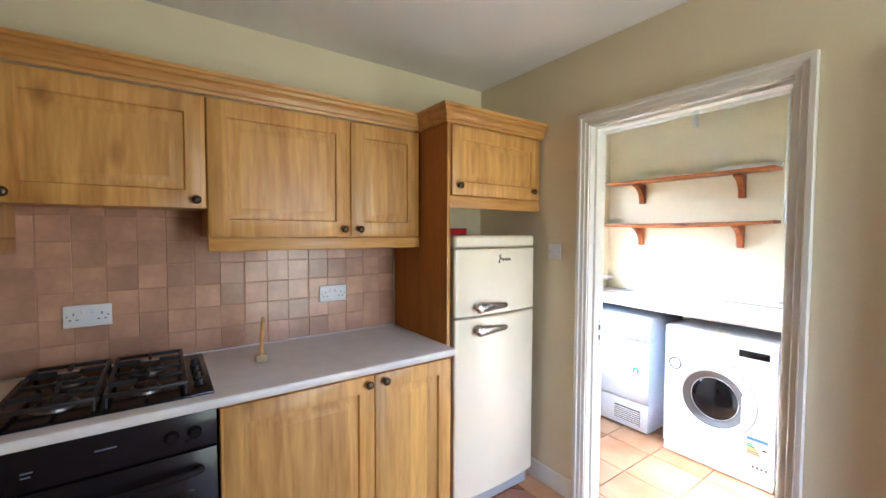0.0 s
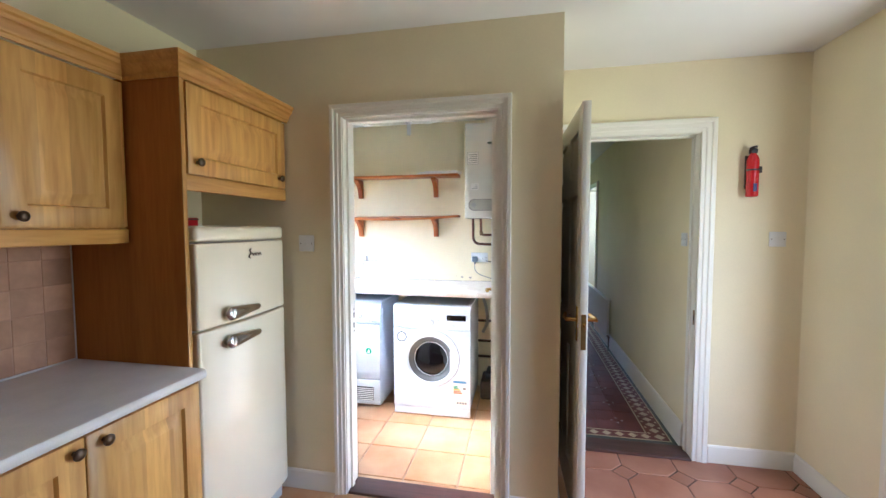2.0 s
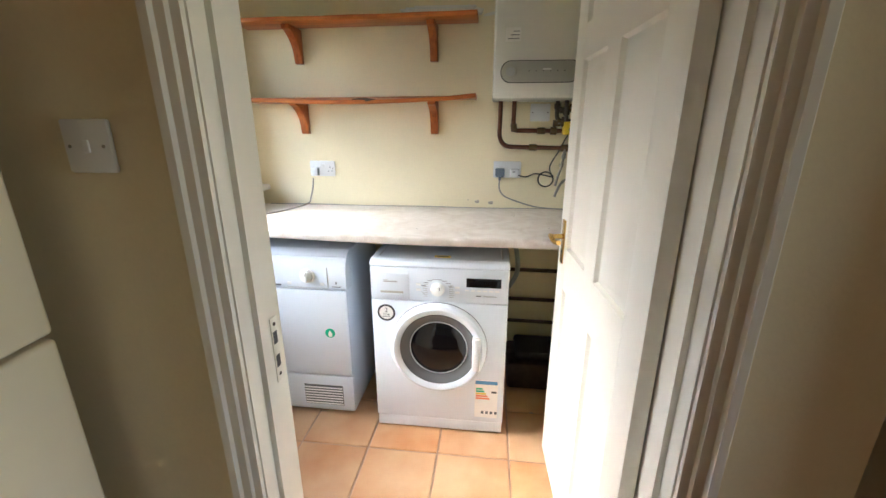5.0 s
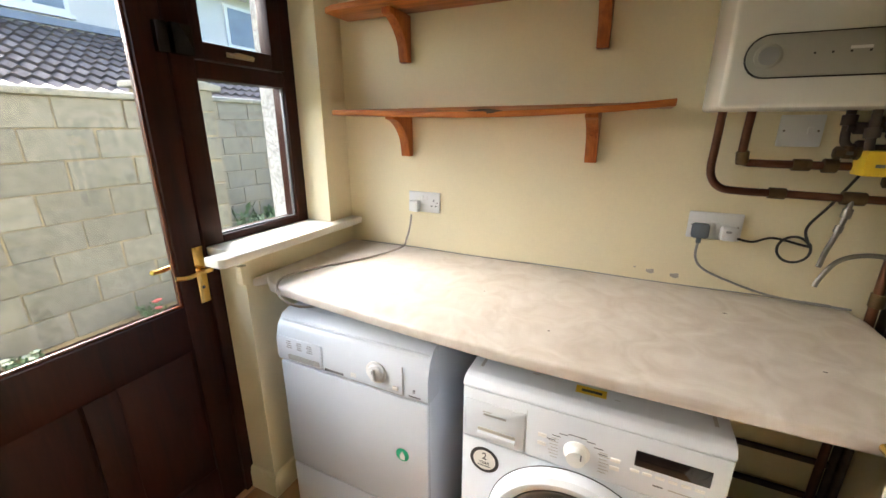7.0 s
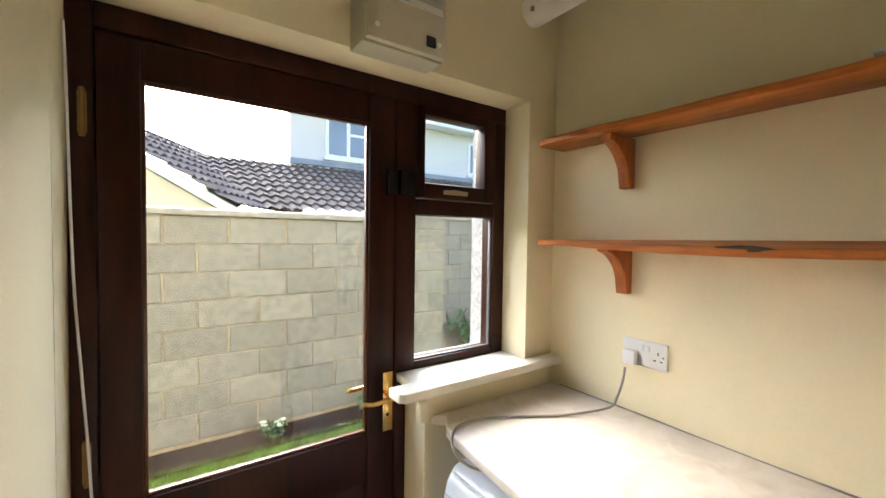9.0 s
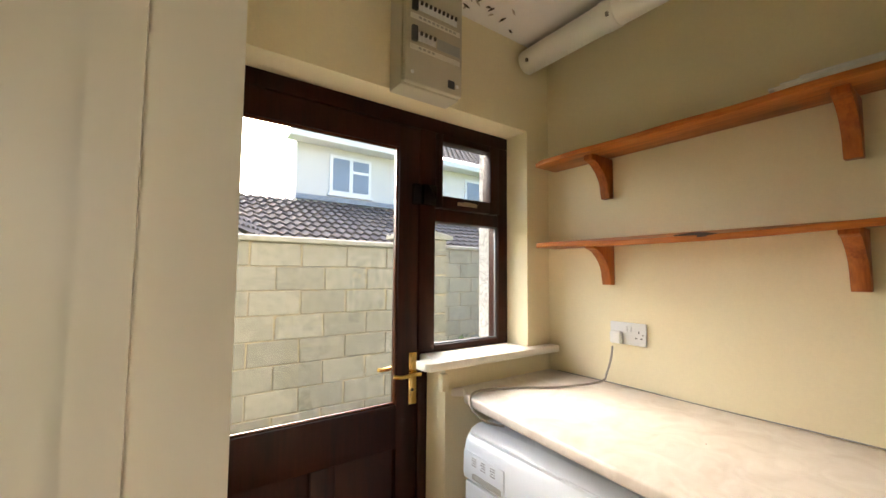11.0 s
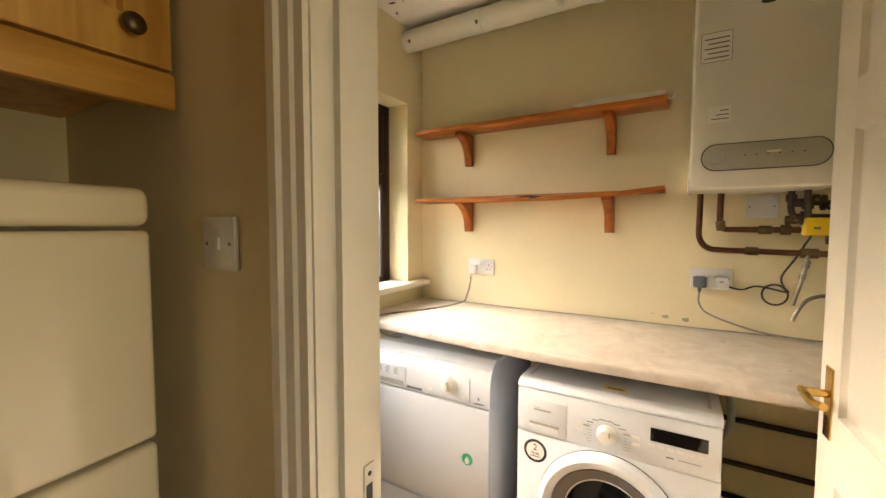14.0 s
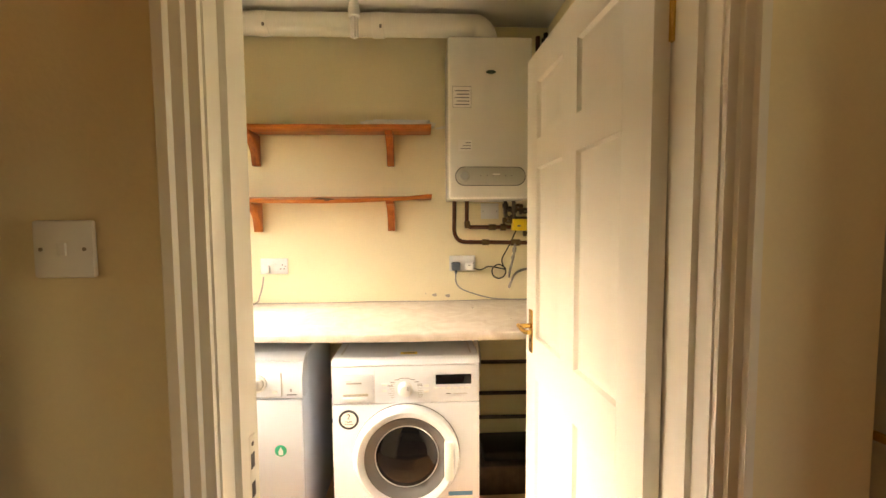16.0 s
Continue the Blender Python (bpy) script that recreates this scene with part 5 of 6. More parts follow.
pipe("valve_pipe", [(3.652, 1.144, 1.503), (3.652, 1.142, 1.431), (3.652, 1.137, 1.391)], 0.010, DARKPIPE, "dirty valve tail below the boiler", [((3.652, 1.143, 1.461), (3.652, 1.142, 1.436), 0.016)])
pipe("drop_pipe", [(3.692, 1.127, 1.279), (3.687, 1.132, 1.231), (3.682, 1.142, 1.181), (3.672, 1.157, 1.131), (3.660, 1.167, 1.091)], 0.0065, STEEL, "steel drain tail with fittings", [((3.689, 1.129, 1.253), (3.686, 1.133, 1.226), 0.011), ((3.684, 1.138, 1.206), (3.682, 1.142, 1.186), 0.010)])
pipe("filling_hose", [(3.672, 0.992, 1.126), (3.667, 1.052, 1.136), (3.662, 1.102, 1.129), (3.657, 1.137, 1.106), (3.652, 1.162, 1.056), (3.650, 1.167, 1.036)], 0.0065, STEEL, "braided steel filling hose", [((3.672, 1.012, 1.130), (3.672, 0.972, 1.123), 0.013)])
for i, (y, x, m_) in enumerate(((0.972, 3.67, DARKPIPE), (1.003, 3.71, COPPER), (0.965, 3.73, DARKPIPE))):
    pipe("riser_pipe", [(x, y, 0.02), (x, y, 0.6), (x, y + 0.003, 1.1), (x, y, 1.55), (x, y, 2.38)], 0.012, m_, "dirty vertical pipe in the corner", [((x, y, 1.16), (x, y, 1.20), 0.018), ((x, y, 0.98), (x, y, 1.02), 0.018)])
for z in (0.60, 0.42, 0.28):
    pipe("low_pipe", [(3.73, 0.95, z), (3.73, 1.4, z + 0.004), (3.73, 2.0, z + 0.01), (3.73, 2.8, z)], 0.011, DARKPIPE, "dark pipe low on the wall behind the machines")
pipe("drain_hose", [(3.712, 1.372, 0.811), (3.672, 1.342, 0.731), (3.672, 1.332, 0.611), (3.692, 1.372, 0.511)], 0.013, GREY, "grey ribbed drain hose")
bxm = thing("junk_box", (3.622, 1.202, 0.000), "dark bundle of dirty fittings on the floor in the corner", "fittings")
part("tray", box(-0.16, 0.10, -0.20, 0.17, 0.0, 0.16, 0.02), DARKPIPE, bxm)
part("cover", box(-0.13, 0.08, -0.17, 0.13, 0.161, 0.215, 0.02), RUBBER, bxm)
yb = thing("yellow_valve_box", (3.662, 1.100, 1.376), "yellow plastic motorised valve head", "valve")
part("case", box(-0.04, 0.03, -0.045, 0.050, -0.032, 0.030, 0.004), YELLOW, yb)
part("marking", box(-0.0406, -0.0402, 0.012, 0.030, -0.010, -0.002), PALEINK, yb)
part("lever", box(-0.02, -0.01, -0.085, -0.055, -0.008, 0.006, 0.003), YELLOW, yb)

flue = thing("flue_pipe", (3.605, 2.83, 2.372), "white flue pipe clipped below the ceiling", "pipe")
part("pipe", tube([(0, -0.002, 0), (0, -0.5, 0.002), (0, -1.0, 0.004), (0, -1.42, 0.006), (0, -1.49, 0.0), (0, -1.528, -0.040), (0, -1.535, -0.105)], 0.055, 24, 6), PVC, flue)
for y in (-0.40, -0.96):
    part("collar", cyl((0, y, 0.002), (0, y - 0.06, 0.002), 0.0585, n=24, bev=0.002), PVC, flue)
for y in (-0.42, -0.98, -0.03):
    part("screw_tab", box(-0.062, -0.052, y - 0.03, y - 0.02, -0.035, -0.020, 0.001), STEEL, flue)

pend = thing("pendant_lamp", (3.212, 1.896, 2.448), "white pendant lampholder with a bare tube bulb", "lamp")
part("rose", lathe([(0.045, 0.0), (0.045, -0.010), (0.030, -0.022), (0.006, -0.026)], 24), WPLAST, pend)
part("flex", cyl((0, 0, -0.02), (0, 0, -0.16), 0.0035, n=8), WPLAST, pend)
part("lampholder", lathe([(0.006, -0.13), (0.016, -0.150), (0.019, -0.185), (0.023, -0.200), (0.023, -0.232), (0.012, -0.236)], 20), WPLAST, pend)
for dx, dy in ((0.010, 0), (-0.010, 0), (0, 0.010), (0, -0.010)):
    part("bulb_tube", cyl((dx, dy, -0.236), (dx, dy, -0.315), 0.0065, n=10, bev=0.003), BULB, pend, "unlit white bulb tube")

# fuse board
fu = thing("fuse_board", (3.015, 2.829, 2.030), "grey-white fuse board with breaker rows over the door", "fuse board")
part("case", box(-0.125, 0.125, -0.085, 0, 0.0, 0.40, 0.006), FUSE, fu)
fcv = part("cover", box(-0.123, 0.123, -0.110, -0.086, 0.004, 0.396, 0.010), FUSE, fu)
for z, count in ((0.170, 4), (0.280, 9)):
    part("breaker_slot", box(-0.105, 0.108, -0.1122, -0.1102, z - 0.026, z + 0.026), FUSE, fcv, "shallow breaker window")
    part("main_switch", box(-0.103, -0.080, -0.124, -0.1123, z - 0.024, z + 0.030, 0.003), INK, fcv, "black main switch")
    for k in range(count):
        x = -0.074 + k * 0.0185
        br = part("breaker", box(x, x + 0.0168, -0.1165, -0.1123, z - 0.016, z + 0.016, 0.001), WPLAST, fcv, "white breaker")
        part("toggle", box(x + 0.004, x + 0.013, -0.125, -0.1166, z + 0.002, z + 0.015, 0.002), INK, br, "black toggle")
    if count < 9:
        part("blank_cover", box(0.004, 0.106, -0.1145, -0.1123, z - 0.020, z + 0.020, 0.001), GREY, fcv, "plain grey blanking strip")
    part("label_strip", box(-0.105, 0.108, -0.1118, -0.1102, z - 0.050, z - 0.031), PVC, fcv, "faded label strip")
    for k in range(count):
        part("marking", box(-0.072 + k * 0.0185, -0.060 + k * 0.0185, -0.1124, -0.1119, z - 0.044, z - 0.036), SILVERP, fcv)
part("logo", box(0.055, 0.085, -0.1115, -0.1102, 0.026, 0.056), INK, fcv, "dark maker's mark")
for x in (-0.095, 0.097):
    part("screw", lathe([(0.007, 0), (0.007, 0.002), (0.002, 0.003)], 12, '-Y', (x, -0.110, 0.040)), WPLAST, fcv)


# ---- panelled doors ----
def six_panel(name, at, rz, label, w, h, material):
    """A moulded six-panel door; local x from the hinge to the latch, thickness along y from -0.0175 to 0.0175."""
    t = thing(name, at, label, "door", rz=rz)
    th = 0.0175
    s, mu = 0.105, 0.095
    zs = [(0.0, 0.20), (0.80, 0.95), (1.56, 1.66), (h - 0.105, h)]
    for a, c in ((0, s), (w - s, w)):
        part("stile", box(a, c, -th, th, 0, h, 0.0015), material, t)
    for d, e in zs:
        part("rail", box(s, w - s, -th + 0.0002, th - 0.0002, d, e), material, t)
    for (d, e) in ((0.20, 0.80), (0.95, 1.56), (1.66, h - 0.105)):
        mx = (w - mu) / 2
        part("muntin", box(mx, mx + mu, -th + 0.0002, th - 0.0002, d, e), material, t)
        for a, c in ((s, mx), (mx + mu, w - s)):
            st_ = [(0, -th + 0.001), (0.006, -th + 0.012), (0.016, -th + 0.013), (0.042, -th + 0.003)]
            b = rings(c - a, e - d, st_, 0.0)
            b2 = rings(c - a, e - d, st_, 0.0)
            bmesh.ops.transform(b2, matrix=Matrix.Translation((c - a, 0, 0)) @ Matrix.Rotation(math.pi, 4, 'Z'), verts=b2.verts)
            part("panel", shift(join(b, b2), a, 0, d), material, t)
    lever(t, (w - 0.060, -th, 0.985), -1, -1, 0.10, 0.16)
    lever(t, (w - 0.060, th, 0.985), 1, -1, 0.10, 0.16)
    part("latch_plate", box(w - 0.0005, w + 0.0012, -0.011, 0.011, 0.86, 1.02), OLDBRASS, t, "brass latch plate")
    part("latch_bolt", box(w + 0.001, w + 0.010, -0.006, 0.006, 0.965, 0.985, 0.002), BRASS, t)
    for z in (0.20, 1.70):
        part("hinge", cyl((-0.002, -th, z), (-0.002, -th, z + 0.08), 0.006, n=10), BRASS, t, "brass butt hinge")
    return t


six_panel("utility_door", (2.290, 1.176, 0.016), 2.8, "white painted six-panel door standing open", 0.757, 1.964, GLOSS)
six_panel("hall_door", (2.858, 0.797, 0.018), 182.2, "white painted six-panel hall door standing open", 0.770, 1.958, GLOSS)

# notice behind the hall door
nt = thing("wall_notice", (2.50, 0.859, 1.42), "small paper notice on the wall behind the door", "notice")
part("sheet", box(-0.07, 0.07, -0.004, 0.0, 0.0, 0.20, 0.001), PAPER, nt)

# fire extinguisher
ex = thing("fire_extinguisher", (2.870, -0.240, 1.597), "small red fire extinguisher hung on the wall", "extinguisher")
part("cylinder", lathe([(0.010, 0.0), (0.026, 0.002), (0.030, 0.010), (0.030, 0.205), (0.025, 0.228), (0.015, 0.242), (0.013, 0.250)], 28, 'Z', (-0.046, 0, 0)), RED, ex)
part("valve_head", join(box(-0.064, -0.028, -0.016, 0.016, 0.246, 0.272, 0.005), box(-0.074, -0.022, -0.009, 0.009, 0.274, 0.286, 0.003)), INK, ex, "black valve and lever")
part("strap", cyl((-0.046, 0, 0.148), (-0.046, 0, 0.158), 0.0312, n=28), INK, ex, "black strap")
part("bracket", box(-0.012, 0, -0.02, 0.02, 0.05, 0.24, 0.002), INK, ex, "black wall bracket")
part("strap_clip", box(-0.060, -0.030, -0.042, -0.027, 0.135, 0.172, 0.003), INK, ex)
part("label", box(-0.0775, -0.073, -0.010, 0.008, 0.03, 0.075, 0.001), mat("navy_print", (0.03, 0.05, 0.20), 0.4), ex, "small dark blue label")

# ---- kitchen glazed door in the south wall ----
gd = bmesh.new()
box(1.37, 1.44, -0.63, -0.555, 0, 2.05, 0.004, bm=gd)
box(2.15, 2.22, -0.63, -0.555, 0, 2.05, 0.004, bm=gd)
box(1.44, 2.15, -0.63, -0.555, 1.98, 2.05, 0.004, bm=gd)
box(1.44, 2.15, -0.63, -0.555, 0, 0.12, 0.004, bm=gd)
structure("door_patio", gd, UPVC, "white frame of the kitchen's glazed door", 30)
gp = structure("window_patio_pane", box(1.44, 2.15, -0.600, -0.595, 0.12, 1.98), GLASS, "clear pane of the kitchen's glazed door", 0)
gp.visible_shadow = False
structure("trim_patio", shift(turn_z(architrave(-0.425, 0.425, 2.05, 0, 1, 0.07), 90), 1.795, -0.538, 0), GLOSS, "white gloss architrave of the glazed door", 30)

# ---- hall ----
rd = thing("hall_radiator", (5.10, 0.010, 0.13), "white panel radiator on the hall wall", "radiator")
rbm = prism([(x, 0.055 + 0.006 * (int(x / 0.025) % 2)) for x in [i * 0.025 for i in range(61)]] + [(1.5, 0.03), (0, 0.03)], 'z', 0.0, 0.44)
part("panel", rbm, WPLAST, rd)
part("top_grille", box(0, 1.5, 0.02, 0.07, 0.442, 0.456, 0.003), WPLAST, rd)
for x in (0.2, 1.3):
    part("bracket", box(x - 0.02, x + 0.02, 0.0, 0.03, 0.08, 0.36), WPLAST, rd)
part("valve", join(cyl((-0.05, 0.045, -0.13), (-0.05, 0.045, 0.03), 0.008, n=8), cyl((-0.06, 0.045, 0.03), (0.01, 0.045, 0.03), 0.014, n=10)), STEEL, rd, "steel radiator valve")
sm = thing("smoke_alarm", (5.6, 0.55, 2.40), "white round smoke alarm on the hall ceiling", "smoke alarm")
part("case", lathe([(0.06, 0), (0.06, -0.02), (0.045, -0.035), (0.002, -0.036)], 24), WPLAST, sm)
cr = thing("coat_rail", (7.90, 0.011, 1.78), "dark wooden coat rail on the hall wall", "coat rail")
part("board", box(-0.30, 0.10, 0.0, 0.02, -0.04, 0.04, 0.003), DARKPIPE, cr)
part("hook", cyl((-0.1, 0.02, 0.0), (-0.1, 0.08, 0.02), 0.008, n=8), BRASS, cr)

fd2 = thing("front_door", (8.09, 0.205, 0.012), "dark front door with two arched leaded panes", "door")
DK = MAHOG
for a, c in ((0.0, 0.10), (0.785, 0.89)):
    part("stile", box(0, 0.045, a, c, 0, 2.02, 0.003), DK, fd2)
part("muntin", box(0.0005, 0.0445, 0.415, 0.470, 0.88, 1.94), DK, fd2)
part("rail", box(0.0005, 0.0445, 0.10, 0.785, 0.0, 0.88), DK, fd2)
part("rail", box(0.0005, 0.0445, 0.10, 0.785, 1.94, 2.02), DK, fd2)
for a, c in ((0.10, 0.415), (0.470, 0.785)):
    mid, r = (a + c) / 2, (c - a) / 2
    arc = [(mid + r * math.cos(math.pi * k / 12), 1.80 + 0.10 * math.sin(math.pi * k / 12)) for k in range(13)]
    part("spandrel", prism([(c, 1.94)] + arc + [(a, 1.94)], 'x', 0.001, 0.044), DK, fd2)
    p = part("pane", box(0.020, 0.024, a, c, 0.88, 1.91), GLASS, fd2)
    p.visible_shadow = False
    for i in range(6):
        part("lead_strip", box(0.014, 0.028, a, c, 0.99 + i * 0.14, 0.998 + i * 0.14), INK, p)
    part("lead_strip", box(0.0145, 0.0275, mid - 0.004, mid + 0.004, 0.88, 1.90), INK, p)
part("letter_plate", box(-0.006, 0.0, 0.32, 0.58, 0.80, 0.85, 0.002), BRASS, fd2, "brass letter plate")
fst = box(8.137, 8.16, 0.20, 0.24, 0.0, 2.04)
box(8.137, 8.16, 1.06, 1.10, 0.0, 2.04, bm=fst)
box(8.137, 8.16, 0.24, 1.06, 1.99, 2.04, bm=fst)
box(8.137, 8.16, 0.24, 1.06, 0.0, 0.04, bm=fst)
structure("door_front_stop", fst, MAHOG, "dark stained stop of the front door frame", 0)
structure("trim_front_door", architrave(0.20, 1.10, 2.04, 8.078, -1, 0.06), MAHOG, "dark stained architrave of the front door", 30)

structure("floor_hall", box(2.99, 8.3, -0.6, 1.27, -0.06, -0.006), DGROUT, "hall floor bed")
hb_ = box(2.99, 3.060, 0.01, 1.15, -0.006, 0.0)
box(3.060, 8.08, 0.01, 0.050, -0.006, 0.0, bm=hb_)
structure("floor_hall_margin", hb_, HGREEN, "grey-green plain tile margin")
ln = box(3.060, 3.068, 0.050, 1.15, -0.006, 0.001)
box(3.068, 8.08, 0.050, 0.058, -0.006, 0.001, bm=ln)
box(3.150, 3.158, 0.182, 1.15, -0.006, 0.001, bm=ln)
box(3.158, 8.08, 0.182, 0.190, -0.006, 0.001, bm=ln)
structure("floor_hall_lines", ln, HCREAM, "cream border strips")
bd = box(3.068, 3.150, 0.058, 1.15, -0.006, 0.0)
box(3.150, 8.08, 0.058, 0.182, -0.006, 0.0, bm=bd)
structure("floor_hall_border", bd, HRED, "dark red tile border")
dm = bmesh.new()


def diamond(bm_, x, y, r, z):
    vs = [bm_.verts.new(p) for p in ((x + r, y, z), (x, y + r, z), (x - r, y, z), (x, y - r, z))]
    bm_.faces.new(vs)


for i in range(58):
    for k, (dy, r) in enumerate(((0.120, 0.034), )):
        diamond(dm, 3.20 + i * 0.084, dy, r, 0.0012)
    for dy in (0.075, 0.166):
        diamond(dm, 3.158 + i * 0.084, dy, 0.013, 0.0012)
for i in range(11):
    diamond(dm, 3.109, 0.20 + i * 0.084, 0.032, 0.0012)
diamond(dm, 3.112, 0.112, 0.036, 0.0012)
tagged(obj("floor_hall_diamonds", dm, HCREAM, 0), "cream diamond tiles of the hall border", "tiles", kind="stuff")
tl = bmesh.new()
for i in range(32):
    for j in range(7):
        x, y = 3.158 + i * 0.152, 0.190 + j * 0.152
        box(x + 0.0015, x + 0.1505, y + 0.0015, min(y + 0.1505, 1.149), -0.006, 0.0, bm=tl)
tagged(obj("floor_hall_tiles", tl, HRED, 0), "dark red square hall tiles", "tiles", kind="stuff")
dd = bmesh.new()
for i in range(16):
    for j in range(4):
        x, y = 3.31 + i * 0.304, 0.342 + j * 0.304
        for a in range(4):
            diamond(dd, x + 0.036 * math.cos(a * math.pi / 2), y + 0.036 * math.sin(a * math.pi / 2), 0.012, 0.0012)
tagged(obj("floor_hall_motifs", dd, mat("muted_grey_tile", (0.28, 0.22, 0.20), 0.4), 0), "muted diamond motifs in the hall tiles", "tiles", kind="stuff")

# ---- outdoors ----
OUT = 5.44


def block_mesh(w, h, d, seed):
    rnd = random.Random(seed)
    b = bmesh.new()
    bmesh.ops.create_cube(b, size=1.0)
    for v in b.verts:
        v.co = Vector((v.co.x * w, v.co.y * d, v.co.z * h)) + Vector((rnd.uniform(-1, 1), rnd.uniform(-1, 1), rnd.uniform(-1, 1))) * 0.005
    bmesh.ops.bevel(b, geom=[e for e in b.edges], offset=0.006, segments=1, affect='EDGES')
    me = bpy.data.meshes.new("block")
    b.to_mesh(me)
    b.free()
    me.materials.append(BLOCK)
    return me


FULL = [block_mesh(0.436, 0.216, 0.12, k) for k in range(4)]
HALF = block_mesh(0.211, 0.216, 0.12, 9)


def block_wall(name, x0, count, y, courses, label, z0):
    bk = box(x0 - 0.02, x0 + count * 0.45 + 0.02, y + 0.012, y + 0.20, -0.25, z0 + courses * 0.225)
    t = tagged(obj(name, bk, MORTAR, 0), label, "garden wall")
    for r in range(courses):
        z = z0 + r * 0.225 + 0.1125
        off = 0.225 if r % 2 else 0.0
        for i in range(count if not r % 2 else count - 1):
            o = new("block", FULL[(i * 3 + r * 5) % 4])
            o.parent = t
            o.location = (x0 + off + 0.225 + i * 0.45, y + 0.058 + 0.002 * ((i * 7 + r * 3) % 3), z)
        if r % 2:
            for xx in (x0 + 0.1125, x0 + count * 0.45 - 0.1125):
                o = new("block", HALF)
                o.parent = t
                o.location = (xx, y + 0.058, z)
    cp = prism([(y - 0.035, 0.0), (y + 0.235, 0.0), (y + 0.235, 0.045), (y + 0.10, 0.065), (y - 0.035, 0.045)], 'x', x0 - 0.02, x0 + count * 0.45 + 0.02, bev=0.006)
    part("coping", shift(cp, 0, 0, z0 + courses * 0.225 + 0.001), COPING, t, "pale concrete coping")
    return t


block_wall("garden_wall", -0.921, 12, OUT, 8, "weathered concrete block garden wall with coping", -0.131)
pier = thing("wall_pier", (4.775, OUT - 0.02, -0.2), "concrete block pier with a sloping cap", "pier")
part("core", box(-0.27, 0.27, 0.006, 0.34, 0, 1.98), MORTAR, pier)
for r in range(9):
    o = new("block", HALF if r % 2 else FULL[r % 4])
    o.parent = pier
    o.location = (-0.05 if not r % 2 else -0.162, 0.058, r * 0.225 + 0.1125)
    o2 = new("block", FULL[(r + 1) % 4] if r % 2 else HALF)
    o2.parent = pier
    o2.location = (0.05 if r % 2 else 0.162, 0.062, r * 0.225 + 0.1125)
part("cap", prism([(-0.34, 0), (0.34, 0), (0.34, 0.05), (0.0, 0.11), (-0.34, 0.05)], 'y', -0.04, 0.38, bev=0.005), COPING, pier, "sloping concrete cap").location = (0, 0, 1.99)
block_wall("garden_wall_far", 5.06, 9, 6.60, 9, "weathered concrete block wall set further back", -0.245)


def roof_sheet(name_parent, p0, across, up, length, height, rows, label):
    """A sheet of rolled concrete tiles. p0: the eaves' corner; across and up: unit vectors."""
    pitch = 0.19
    nx = int(length / pitch * 6)
    nrm = across.cross(up).normalized()
    verts, faces = [], []
    for r in range(rows):
        for e, lift in ((r, 0.045), (r + 1.06, 0.0)):
            for i in range(nx + 1):
                u = length * i / nx
                wv = 0.021 * (math.sin(2 * math.pi * (u / pitch)) + 0.35 * math.sin(4 * math.pi * u / pitch))
                verts.append(p0 + across * u + up * (height * e / rows) + nrm * (wv + lift + 0.02))
        base_i = r * 2 * (nx + 1)
        for i in range(nx):
            a = base_i + i
            faces.append((a, a + 1, a + nx + 2, a + nx + 1))
            if r:
                bq = a - (nx + 1)
                faces.append((bq, bq + 1, a + 1, a))
    me = bpy.data.meshes.new("roof_tiles")
    me.from_pydata(verts, [], faces)
    me.materials.append(ROOF)
    for p in me.polygons:
        p.use_smooth = True
    me.set_sharp_from_angle(angle=radians(50))
    ob = new("roof_tiles", me)
    ob.parent = name_parent
    ob["kind"], ob["label"] = "stuff", label
    return ob


nh = new("neighbour_house")
tagged(nh, "neighbouring pebbledashed house with a brown tiled lean-to roof", "house")
part("lower_wall", box(3.6, 16.0, 8.45, 8.75, -0.2, 1.88), RENDERED, nh)
part("upper_wall", box(4.77, 16.0, 11.0, 11.3, 2.4, 4.52), DASH, nh)
part("gutter", box(3.4, 16.0, 8.16, 8.28, 1.79, 1.88, 0.02), UPVC, nh, "white gutter")
part("flashing", box(4.75, 16.0, 10.90, 11.0, 3.12, 3.24), LEAD, nh, "grey lead flashing")
part("soffit", box(4.5, 16.2, 10.55, 11.0, 4.47, 4.63, 0.02), UPVC, nh, "white soffit and fascia")
roof_sheet(nh, Vector((3.0, 8.25, 1.88)), Vector((1, 0, 0)), Vector((0, 0.918, 0.396)).normalized(), 13.0, 3.02, 10, "brown rolled concrete roof tiles")
roof_sheet(nh, Vector((4.4, 10.5, 4.63)), Vector((1, 0, 0)), Vector((0, 0.87, 0.5)), 11.4, 3.4, 10, "brown rolled concrete roof tiles")
for wx, ww in ((5.55, 1.10), (9.78, 0.86)):
    w_ = part("window", box(wx, wx + ww, 10.95, 11.02, 3.34, 4.30), UPVC, nh, "white framed upstairs window")
    k = 2 if ww > 1 else 1
    for i in range(k):
        a = wx + 0.08 + i * (ww - 0.06) / k
        part("pane", box(a, a + (ww - 0.06) / k - 0.10, 10.935, 10.948, 3.42, 3.90 if i else 4.22), SKYPANE, w_, "dark glass")
        if i:
            part("pane", box(a, a + (ww - 0.06) / k - 0.10, 10.935, 10.948, 3.97, 4.22), SKYPANE, w_, "dark glass")
    part("sill", box(wx - 0.05, wx + ww + 0.05, 10.90, 11.02, 3.28, 3.34), UPVC, w_)

gw = new("gable_wing")
tagged(gw, "cream rendered gable wing with white bargeboard and tiled roof", "house")
gw.matrix_world = pose(3.24, 7.5, 0, 0, 0, -30)
